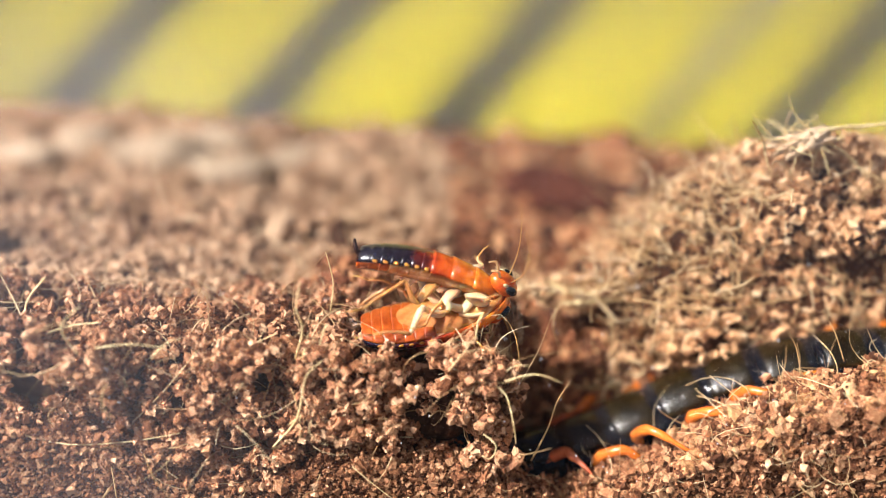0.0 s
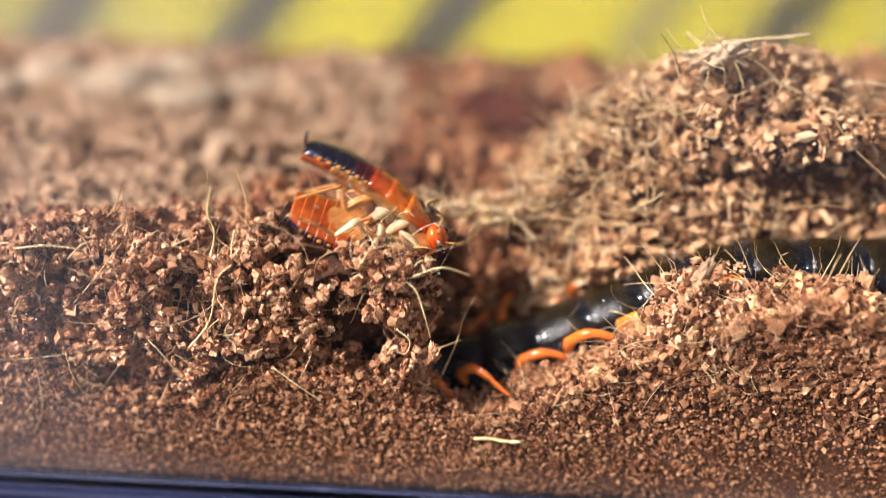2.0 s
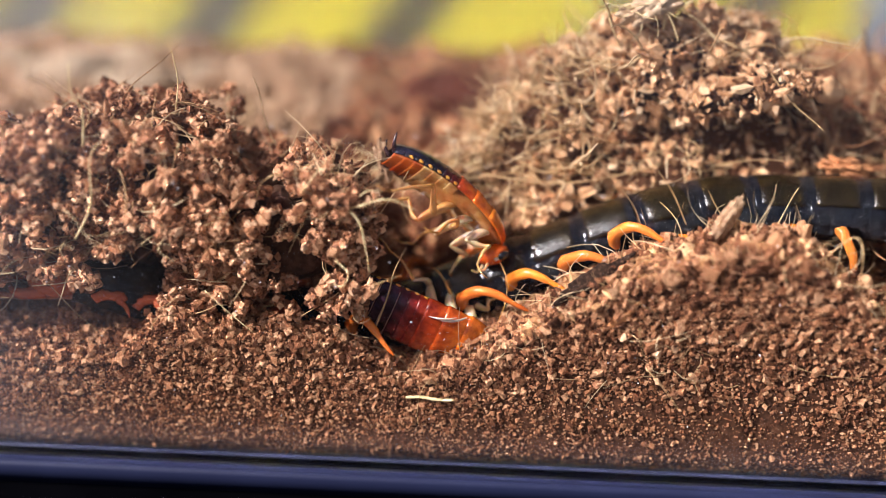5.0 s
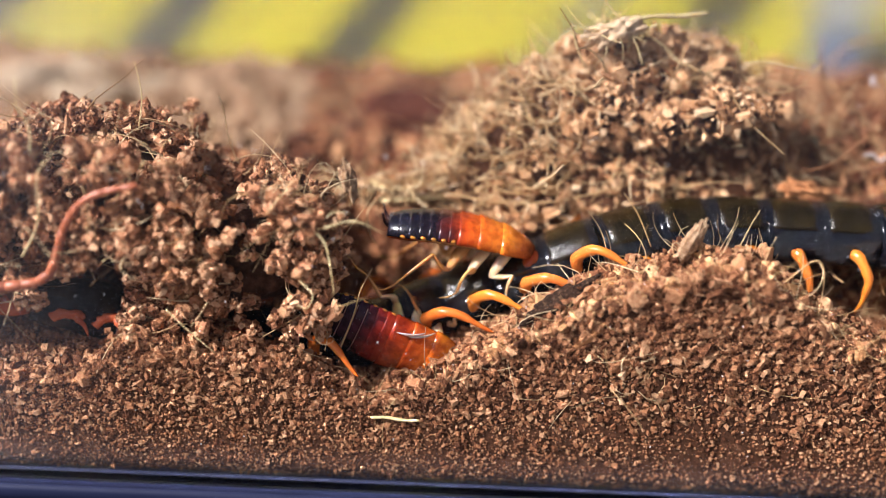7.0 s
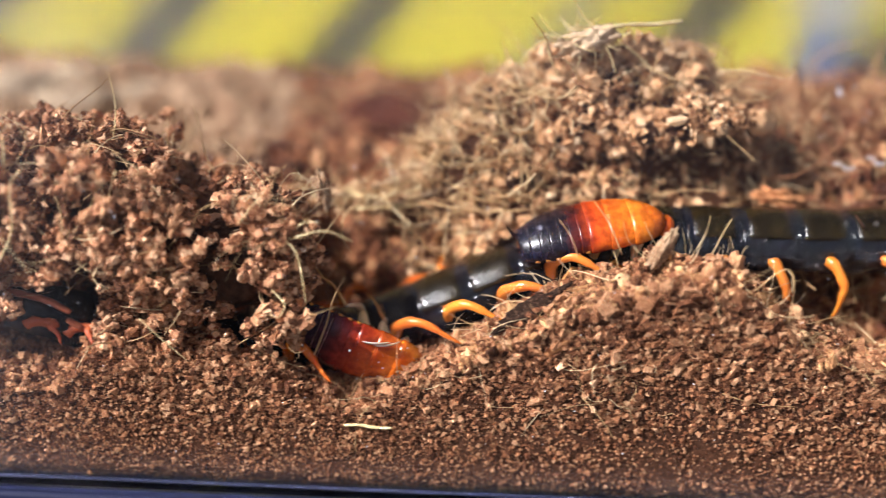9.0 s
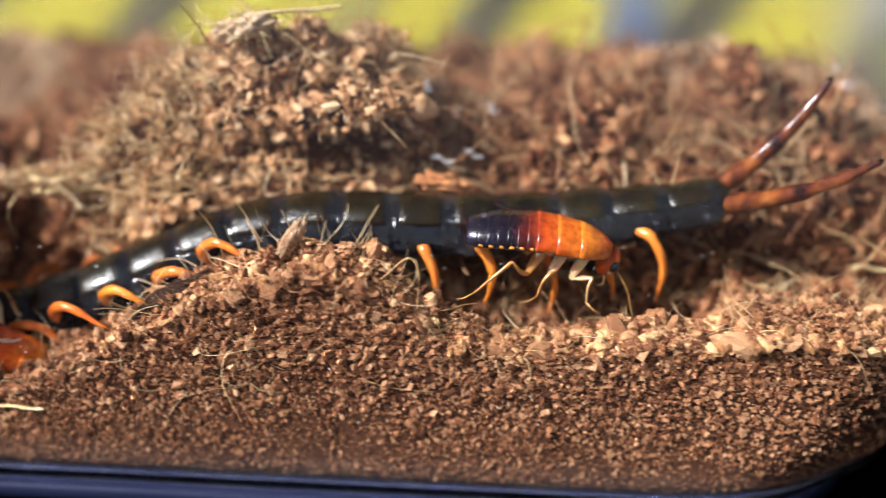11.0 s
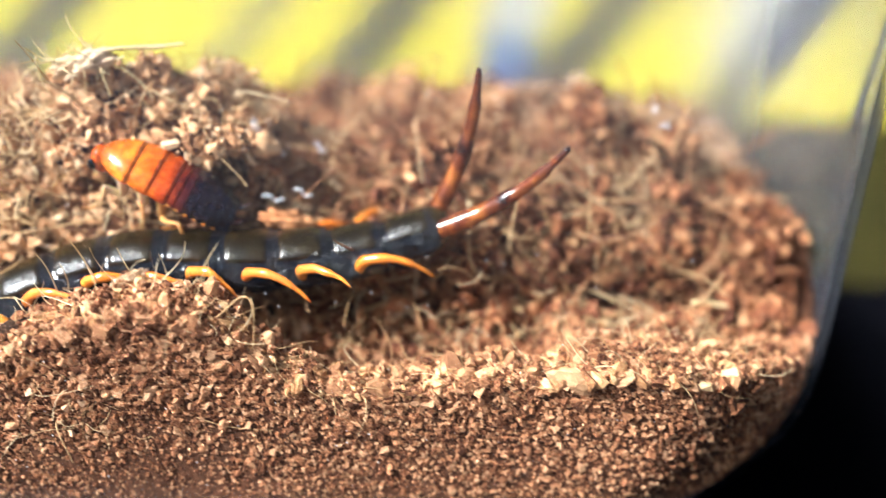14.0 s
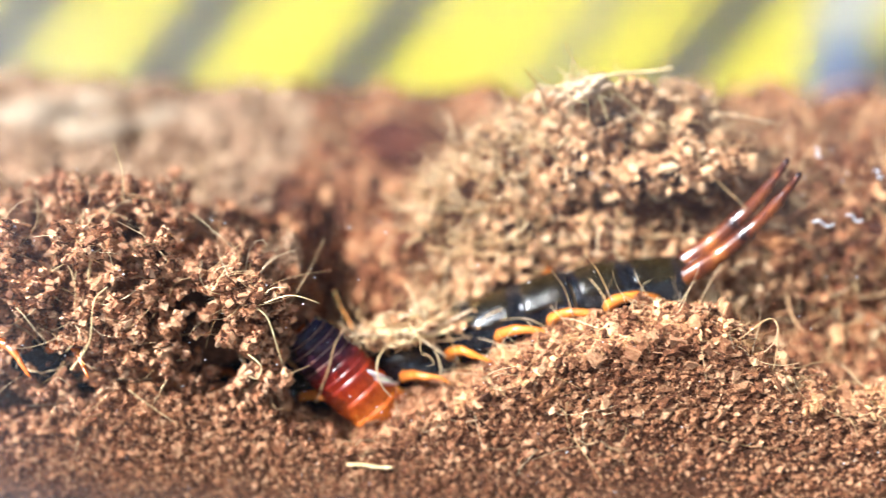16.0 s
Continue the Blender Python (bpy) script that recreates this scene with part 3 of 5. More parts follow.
# pit's shade put into the colour: darker crumbs cover its slope
mound_cover(-30, -1, M_REDCOIR, 0.30, 0.9, "shade-darkened red-brown coir")
mound_cover(-1, 37, M_MOUND, 0.375, 1.1, "lumpy tan coir",
            [(21.5, 13.4, 33.0, 1.5), (24.5, 13.0, 33.6, 1.8), (27.5, 13.0, 34.2, 1.7), (29.8, 13.8, 34.6, 1.6), (19.0, 13.6, 31.6, 1.4), (31.6, 15.0, 33.8, 1.4), (25.8, 13.8, 36.0, 1.3)])
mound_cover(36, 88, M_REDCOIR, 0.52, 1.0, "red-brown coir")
c = 640
x, y = rng.uniform(34, 77, c), rng.uniform(15, 34, c)
z = top(x, y) + 0.9
ok = inside(x, y, z)
stuff(fibres("red_strands", np.stack([x, y, z], -1)[ok], rng.uniform(4, 13, ok.sum()), rng.uniform(0.10, 0.30, ok.sum()), M_REDFIBRE, 0.55, 1.1, 10), "red-brown husk strands tangled at the end of the tub", "husk strands")
p, s = sheet(9000, -112, 96, 27, 69, 0.6)
q, w = sheet(9000, -80, -8, 11, 27, 0.26)
p, s = np.r_[p, q], np.r_[s, w]
q, w = sheet(7000, -18, 6, 21, 46, 0.36)
p, s = np.r_[p, q], np.r_[s, w]
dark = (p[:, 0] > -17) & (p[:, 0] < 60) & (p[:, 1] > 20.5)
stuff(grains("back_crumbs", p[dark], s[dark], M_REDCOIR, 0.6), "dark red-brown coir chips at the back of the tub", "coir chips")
stuff(grains("back_crumbs", p[~dark], s[~dark], M_BACKCOIR, 0.6), "coir chips over the back of the tub", "coir chips")

# threads of coir
c = 260
x, y = rng.uniform(0, 11, c), rng.uniform(13, 21, c)
z = top(x, y) + 0.55
stuff(fibres("straw_mat", np.stack([x, y - 1.0, z], -1), rng.uniform(3, 7, c), rng.uniform(0.07, 0.18, c), M_FIBRE, 0.3, 1.7, 10), "pale matted husk straw at the foot of the mound", "husk straw")
c = 210
x, y = rng.uniform(0, 78, c), rng.uniform(12.6, 25, c)
z = top(x, y) + 0.9
y = y - 1.1
ok = inside(x, y, z)
stuff(fibres("husk_strands", np.stack([x, y, z], -1)[ok], rng.uniform(5, 11, ok.sum()), rng.uniform(0.08, 0.19, ok.sum()), M_FIBRE, 0.35, 1.7, 11), "thick tan husk strands matted over the mound", "husk strands")
c = 2600
x, y = rng.uniform(-2, 80, c), rng.uniform(10.5, 30, c)
z = top(x, y) + 1.0
ok = inside(x, y, z)
stuff(fibres("mound_threads", np.stack([x, y, z], -1)[ok], rng.uniform(2, 6, ok.sum()), rng.uniform(0.04, 0.11, ok.sum()), M_FIBRE, 0.35, 1.5), "tangled pale coir fibres over the mound", "coir fibres")
c = 520
x, y = rng.uniform(-8, 80, c), rng.uniform(-1.4, 6, c)
z = top(x, y) + 0.25
ok = inside(x, y, z)
stuff(fibres("front_threads", np.stack([x, y, z], -1)[ok], rng.uniform(1.5, 6, ok.sum()), rng.uniform(0.03, 0.07, ok.sum()), M_FIBRE, 0.5), "fine pale coir fibres on the front heap", "coir fibres")
c = 500
x, y = rng.uniform(-110, 76, c), rng.uniform(20, 62, c)
z = top(x, y) + 0.3
stuff(fibres("back_threads", np.stack([x, y, z], -1), rng.uniform(4, 12, c), rng.uniform(0.06, 0.14, c), M_FIBRE, 0.6), "coir fibres over the back of the tub", "coir fibres")


# ---- left heap of clumps, lifted by the animal beneath ----
def clump(centre, size, seed, count, label):
    """One crumbly lump of damp coir, flat against the front wall. Its own space has its origin at the centre."""
    ob = tagged(new("soil_clump"), label, "soil clump", "damp coir clumps over the burrow")
    ob.matrix_basis = pose(*(Vector(centre) * K))
    wall = float(front_y(centre[2])) + 0.35 - centre[1]
    bm = blob([a * 0.66 for a in size], seed, 0.15, 1.3, 4)
    for v in bm.verts:
        v.co.y = max(v.co.y, (wall + 3.6) * K - 0.1 * v.co.z)
    part("core", bm, M_CLUMPSHADE, ob)
    lumps = rng.uniform(-1, 1, (95, 3))
    face = rng.choice(6, 95, p=(0.44, 0.24, 0.10, 0.10, 0.06, 0.06))
    for q, (axis, sign) in enumerate(((1, -1), (2, 1), (0, 1), (0, -1), (1, 1), (2, -1))):
        lumps[face == q, axis] = sign
    over = np.maximum(np.hypot(lumps[:, 0], lumps[:, 2]) - 1.12, 0)
    lumps *= (1 - 0.6 * over)[:, None]
    lumps = lumps * np.array(size) * rng.uniform(0.78, 1.06, (95, 1))
    lumps[face == 0, 1] = wall + rng.uniform(0.6, 3.6, (face == 0).sum()) - 0.1 * lumps[face == 0, 2]
    lumps[:, 2] += 1.6 * value_noise(lumps[:, 0] + centre[0], lumps[:, 1], 4.0, seed)
    radius = rng.uniform(0.8, 2.0, 95)
    # knots of crumbs on each lump, crumbs on each knot
    knot = rng.choice(95, 800, p=radius ** 2 / (radius ** 2).sum())
    d = rng.normal(size=(800, 3))
    d /= np.linalg.norm(d, axis=1)[:, None]
    knots_at = lumps[knot] + d * radius[knot][:, None] * rng.uniform(0.7, 1.15, (800, 1)) * (1.15, 0.9, 1.0)
    knot_r = rng.uniform(0.22, 0.75, 800)
    pick = rng.choice(800, count, p=knot_r ** 2 / (knot_r ** 2).sum())
    d = rng.normal(size=(count, 3))
    d /= np.linalg.norm(d, axis=1)[:, None]
    pts = knots_at[pick] + d * knot_r[pick][:, None] * rng.uniform(0.75, 1.1, (count, 1))
    sizes = 0.21 * np.exp(rng.normal(0, 0.55, count)).clip(0.4, 2.4)
    pts[:, 1] = np.maximum(pts[:, 1], wall - 0.1 * pts[:, 2] - 0.1)
    half = int(count * 0.2)
    crumbs = new("crumbs", grains("crumbs", pts[:half], sizes[:half] * 1.25, M_GRAIN, 0.6, False, (1.25, 1.0, 0.75)))
    crumbs.parent, crumbs["kind"] = ob, "stuff"
    dust = new("fine_crumbs", grains("fine_crumbs", pts[half:], sizes[half:], M_DARKGRAIN, 0.5, True))
    dust.parent, dust["kind"] = ob, "stuff"
    k = rng.choice(count, 160)
    th = new("threads", fibres("threads", pts[k], rng.uniform(2, 9, 160), rng.uniform(0.035, 0.095, 160), M_FIBRE, 0.8))
    th.parent, th["kind"] = ob, "stuff"
    return ob


CLUMPS = [clump((-20.5, 4.6, 16.8), (9.2, 6.0, 6.6), 1, 18000, "crumbly dark brown coir clump at the edge of the pit"),
          clump((-40.0, 4.6, 16.9), (9.6, 6.0, 6.7), 2, 18000, "crumbly dark brown coir clump above the burrow"),
          clump((-56.0, 4.8, 16.7), (10.5, 6.0, 6.8), 3, 14000, "crumbly brown coir clump with pale threads"),
          clump((-77.0, 5.0, 16.4), (12.5, 6.0, 6.8), 4, 3000, "crumbly brown coir clump beside the wall"),
          clump((-31.5, 11.0, 19.4), (9.0, 4.5, 5.2), 5, 12000, "loose brown coir clump behind the burrow"),
          clump((12.0, 3.2, 18.6), (4.6, 3.6, 3.9), 6, 6500, "loose brown coir clump pushed aside by the centipede")]


def on_clump(k, points, r):
    """A thread stuck in clump k, in that clump's space."""
    line = smooth_line(points, 5)
    part("thread", tube(line, np.linspace(r, r * 0.5, len(line)), 6), M_STRAW, CLUMPS[k], "pale coir thread")


on_clump(0, [(7.0, -5.9, 5.0), (8.2, -6.1, 4.0), (9.0, -6.4, 1.5), (9.4, -6.2, -0.5)], 0.10)
on_clump(0, [(7.2, -5.6, 4.6), (8.4, -5.7, 6.6), (10.0, -5.8, 6.9)], 0.07)
on_clump(0, [(6.4, -6.6, 0.5), (7.6, -6.9, -0.5), (7.2, -6.9, -1.8), (6.4, -6.8, -1.6)], 0.08)
on_clump(0, [(-5.0, -6.5, -3.5), (-2.5, -6.7, -5.5), (-0.5, -6.7, -7.0)], 0.06)
on_clump(0, [(3.0, -5.8, 6.0), (4.5, -6.2, 8.5), (5.2, -6.2, 9.6)], 0.06)
on_clump(0, [(8.0, -6.0, 5.4), (10.5, -6.4, 6.4), (13.0, -6.2, 5.6)], 0.08)
on_clump(1, [(9.0, -4.6, 5.6), (9.6, -4.8, 8.6), (9.0, -4.9, 10.6), (9.3, -4.9, 13.0)], 0.10)
on_clump(1, [(-9.5, -6.0, 5.6), (-10.8, -6.3, 8.2), (-9.0, -6.4, 10.4)], 0.10)
on_clump(1, [(-8.0, -6.2, 6.4), (-5.0, -6.4, 7.0), (-2.0, -6.2, 6.8)], 0.09)
on_clump(1, [(-3.2, -6.4, 5.8), (-1.8, -6.6, 7.4), (-0.6, -6.4, 7.8)], 0.07)
on_clump(1, [(7.5, -6.6, -2.0), (9.5, -6.8, 1.0), (10.2, -6.8, 5.0), (11.5, -6.6, 6.5)], 0.10)
on_clump(2, [(2.6, -1.8, 11.1), (0.8, -1.8, 8.5), (1.0, -1.8, 5.6), (3.5, -1.8, 2.9)], 0.11)
on_clump(2, [(3.2, -3.8, 6.6), (5.4, -3.8, 7.5), (7.9, -3.8, 7.9)], 0.13)
on_clump(2, [(6.4, -3.8, 5.6), (8.1, -3.8, 6.3), (9.6, -3.8, 6.1)], 0.1)
on_clump(2, [(7.6, -3.6, 7.5), (6.8, -3.6, 5.6), (5.8, -3.6, 3.9)], 0.08)
on_clump(1, [(4.4, -4.1, 4.4), (5.3, -4.1, 6.5), (7.3, -4.1, 7.8)], 0.08)
on_clump(0, [(-7.9, -4.8, 9.2), (-8.4, -4.8, 6.8), (-7.8, -4.8, 4.5)], 0.09)
on_clump(1, [(-5.2, -5.0, -1.1), (-2.4, -5.0, 2.1), (1.3, -5.0, 7.2)], 0.06)
on_clump(2, [(0.3, -6.0, -2.0), (5.2, -6.0, -3.0), (10.7, -6.0, -2.4), (15.2, -6.0, -1.3)], 0.08)
on_clump(0, [(-10.1, -4.6, 5.5), (-9.6, -4.6, 7.1), (-9.4, -4.6, 8.5)], 0.06)
on_clump(0, [(-10.8, -5.9, 0.0), (-9.8, -5.9, 0.9), (-8.4, -5.9, 1.6)], 0.07)
on_clump(4, [(3.0, -4.0, 6.0), (3.2, -4.4, 9.0), (2.4, -4.4, 12.0)], 0.08)


# ---- tub ----
def outline(inset, z, lean=0.02, side=0.0):
    """The tub's rounded plan at height z, as points (mm). side: further inset of the two end walls."""
    x0, x1, y0, y1, r = -113 - lean * z + inset + side, WALL_X + lean * z - inset - side, -0.1 * z + inset - 0.1, 70 + 0.1 * z - inset, max(ROUND - inset, 2)
    out = []
    for cx, cy, a0 in ((x1 - r, y1 - r, 0), (x0 + r, y1 - r, 90), (x0 + r, y0 + r, 180), (x1 - r, y0 + r, 270)):
        for k in range(13):
            a = radians(a0 + 90 * k / 12)
            out.append((cx + r * math.cos(a), cy + r * math.sin(a), z))
    return out


def curve_in(r, z):
    return r - math.sqrt(max(r * r - (r - min(z, r)) ** 2, 0))


def tub():
    ob = tagged(new("plastic_tub"), "clear rounded plastic tub holding coir and small animals", "tub")
    levels = [0, 0.15, 0.4, 0.8, 1.2, 1.7, 2.1, 2.6, 3.6, 4.8, 6, 7.5, 9, 10.5, 12, 13.5, 15, 17, 22, 35, 50, 72, 73.6, 74]
    inner, outer = [], []
    for z in levels:
        f, e = curve_in(2.5, z), curve_in(15.0, z)
        inner.append([(x, y, zz - 0.1) for x, y, zz in outline(f - 0.15, z, 0.02, e - f)])
        outer.append([(x, y, zz - 1.1 + min(z, 1.0)) for x, y, zz in outline(f - 1.15, z, 0.02, e - f)])
    bm = bmesh.new()
    loops = [[bm.verts.new(Vector(q) * K) for q in r] for r in outer] + [[bm.verts.new(Vector(q) * K) for q in r] for r in inner[::-1]]
    for a, c in zip(loops, loops[1:]):
        for k in range(len(a)):
            bm.faces.new((a[k], a[(k + 1) % len(a)], c[(k + 1) % len(a)], c[k]))
    bm.faces.new(loops[0][::-1])
    bm.faces.new(loops[-1])
    bmesh.ops.recalc_face_normals(bm, faces=bm.faces)
    wall = part("wall", bm, M_CLEAR, ob, "clear plastic wall")
    wall.visible_shadow = False
    bm = bmesh.new()
    rings = [[bm.verts.new(Vector(q) * K) for q in outline(i2, z, 0, 11.0)] for i2, z in ((1.2, -1.12), (-0.7, -1.12), (-0.75, -0.5), (-1.2, -0.45), (-1.6, -0.9), (-1.2, -2.9))]
    for a, c in zip(rings, rings[1:]):
        for k in range(len(a)):
            bm.faces.new((a[k], c[k], c[(k + 1) % len(a)], a[(k + 1) % len(a)]))
    bm.faces.new(rings[0])
    bm.faces.new(rings[-1][::-1])
    bmesh.ops.recalc_face_normals(bm, faces=bm.faces)
    part("foot", bm, M_FOOT, ob, "dark bluish foot of the tub")


tub()


# ---- warning tape on the board behind ----
def tape_board():
    ob = tagged(new("hazard_board"), "dark board with yellow and black diagonal warning tape", "warning board")
    y = 90.0

    def slab(name, quad, d0, d1, material, parent, label=""):
        bm = bmesh.new()
        a = [bm.verts.new(Vector((q[0], y + d0 + 0.3 * (q[1] - 25), q[1])) * K) for q in quad]
        c = [bm.verts.new(Vector((q[0], y + d1 + 0.3 * (q[1] - 25), q[1])) * K) for q in quad]
        bm.faces.new(a)
        bm.faces.new(c[::-1])
        for k in range(4):
            bm.faces.new((a[k], a[(k + 1) % 4], c[(k + 1) % 4], c[k]))
        bmesh.ops.recalc_face_normals(bm, faces=bm.faces)
        ob2 = part(name, bm, material, parent, label)
        for p in ob2.data.polygons:
            p.use_smooth = False
        return ob2

    slab("board", [(-320, -3), (320, -3), (320, 150), (-320, 150)], 0.4, 6, M_BOARD, ob)
    tape = slab("tape", [(-320, 22), (320, 22), (320, 90), (-320, 90)], 0.1, 0.35, M_YELLOW, ob, "yellow warning tape")
    slab("stripe", [(11.5, 24), (16.5, 24), (50, 64), (45, 64)], -0.25, 0.05, M_GREYSTRIPE, tape, "faded grey stripe")
    # light bent and mirrored by the tub's corner, laid on as coloured patches
    slab("label", [(56.5, 23), (64.5, 23), (66.5, 34), (58.5, 34)], -0.6, -0.3, M_BLUE, tape, "small blue patch of refracted light")
    for x, w, z0, z1 in ((62, 9, 34.2, 60), (100, 9, 30, 70)):
        slab("label", [(x - w / 2, z0), (x + w / 2, z0), (x + w / 2 + 0.4 * (z1 - z0), z1), (x - w / 2 + 0.4 * (z1 - z0), z1)], -0.15, 0.05, M_GLARE, tape, "pale grey band of reflected light")
    for x in (-137, -107, -78, -48.5, -18.5, 33, 66, 97, 128):
        slab("stripe", [(x - 4.8, 22), (x + 4.3, 22), (x + 61.3, 90), (x + 52.2, 90)], -0.25, 0.05, M_BLACK, tape)


tape_board()


# ---- centipede ----
PATH3 = smooth_line(CENTI, 12)
ARC = np.r_[0, np.cumsum([(b2 - a2).length for a2, b2 in zip(PATH3, PATH3[1:])])]
PATH_A = np.array([p[:] for p in PATH3])


def on_path(s):
    return Vector([float(np.interp(s, ARC, PATH_A[:, k])) for k in range(3)])


def arc_of(x):
    return float(np.interp(x, PATH_A[:, 0], ARC))


# x of the body's hind end, by time
HIND = [(0, 74), (0.6, 71), (1.2, 68), (1.8, 66), (2.4, 64.5), (3, 63), (3.6, 62), (4.2, 61.5), (6.3, 61), (8.2, 61), (10.3, 61), (12.5, 61), (12.75, 55), (13.0, 49.5), (13.25, 51), (13.5, 52.5), (14.0, 49.5), (14.4, 43.5), (14.7, 40.5), (15.0, 38.5), (15.5, 30), (16, 25.5)]


SEG_LEN = [5.2] * 14 + [5.0, 4.7, 4.4, 4.1, 3.9, 3.7, 3.6, 3.4]
SEG_AT = [sum(SEG_LEN[:i]) + SEG_LEN[i] / 2 for i in range(22)]
# depth of the whole body in the coir (mm), by time
SINK = [(0, 2.0), (1.5, 2.0), (2.4, 1.6), (3.3, 0.4), (4.2, 0.0), (16, 0.0)]
# rise of the hind end (mm), by time
RISE = [(0, 0), (12.5, 0), (12.75, 3.0), (13.0, 4.6), (13.5, 6.0), (14.0, 3.0), (14.4, 2.3), (15, 1.6), (15.5, 0.3), (16, 0)]


def seg_spot(t, s, hind):
    p = on_path(s)
    p.z += float(np.interp(t, *zip(*RISE))) * max(0.0, 1 - (hind - s) / 19.0) ** 1.6
    p.z -= float(np.interp(t, *zip(*SINK)))
    p.y += 0.35 * math.sin(s * 0.22 + t * 2.1)
    return p


def seg_pose(t, i):
    hind = arc_of(float(np.interp(t, *zip(*HIND))))
    s = hind - SEG_AT[i]
    d = (seg_spot(t, s + 2.2, hind) - seg_spot(t, s - 2.2, hind)).normalized()
    up = Vector((0, -0.12, 1))
    side = up.cross(d).normalized()
    up = d.cross(side)
    m4 = Matrix((d, side, up)).transposed().to_4x4()
    m4.translation = seg_spot(t, s, hind) * K
    return m4


def shell(length, width, height, a0, a1, bulge, seed, thick=0.25, n_x=9, n_a=17, crease=0.0):
    """A curved plate round the x axis between two angles (degrees from straight up)."""
    bm = bmesh.new()
    grids = []
    for lay in (0, -thick):
        g = []
        for i in range(n_x):
            u = i / (n_x - 1)
            k = 1 + bulge * (1 - (2 * u - 1) ** 2) - (0.035 if i in (0, n_x - 1) else 0)
            row = []
            for j in range(n_a):
                a = radians(a0 + (a1 - a0) * j / (n_a - 1))
                low = min(1.0, max(0.0, (abs(math.degrees(a)) - 52) / 10)) * crease
                fold = low * noise.noise(Vector((u * 3.2, math.degrees(a) / 11, seed * 3.7))) + 0.5 * low * noise.noise(Vector((u * 9, math.degrees(a) / 5, seed * 1.3)))
                row.append(bm.verts.new(Vector(((u - 0.5) * length, (width / 2 * k + lay + fold) * math.sin(a), (height / 2 * k + lay + fold) * math.cos(a) * (1 if math.cos(a) > 0 else 0.8))) * K))
            g.append(row)
        grids.append(g)
    o, inn = grids
    for g in grids:
        for i in range(n_x - 1):
            for j in range(n_a - 1):
                bm.faces.new((g[i][j], g[i + 1][j], g[i + 1][j + 1], g[i][j + 1]))
    for i in range(n_x - 1):
        for j in (0, n_a - 1):
            bm.faces.new((o[i][j], o[i + 1][j], inn[i + 1][j], inn[i][j]))
    for j in range(n_a - 1):
        for i in (0, n_x - 1):
            bm.faces.new((o[i][j], o[i][j + 1], inn[i][j + 1], inn[i][j]))
    bmesh.ops.recalc_face_normals(bm, faces=bm.faces)
    return bm


def leg_mesh(side, reach, drop, bow, thick):
    """A jointed leg that arches out and trails back; its root is the origin."""
    y = side
    pts = [(0, 0, 0), (0.6, y * 0.5 * reach, 0.7 + bow), (2.4, y * 0.9 * reach, 0.8 + 1.3 * bow), (0.62 * drop, y * reach, 0.3 + bow), (0.86 * drop, y * reach * 0.96, -0.6), (drop, y * reach * 0.9, -1.5)]
    line = smooth_line(pts, 4)
    rr = np.interp(np.linspace(0, 1, len(line)), [0, 0.2, 0.22, 0.42, 0.45, 0.68, 0.7, 0.9, 1], [0.58, 0.64, 0.52, 0.54, 0.44, 0.38, 0.27, 0.16, 0.03])
    return tube(line, rr * thick, 10)


BEADS = 13
BEAD_LEN = 1.4


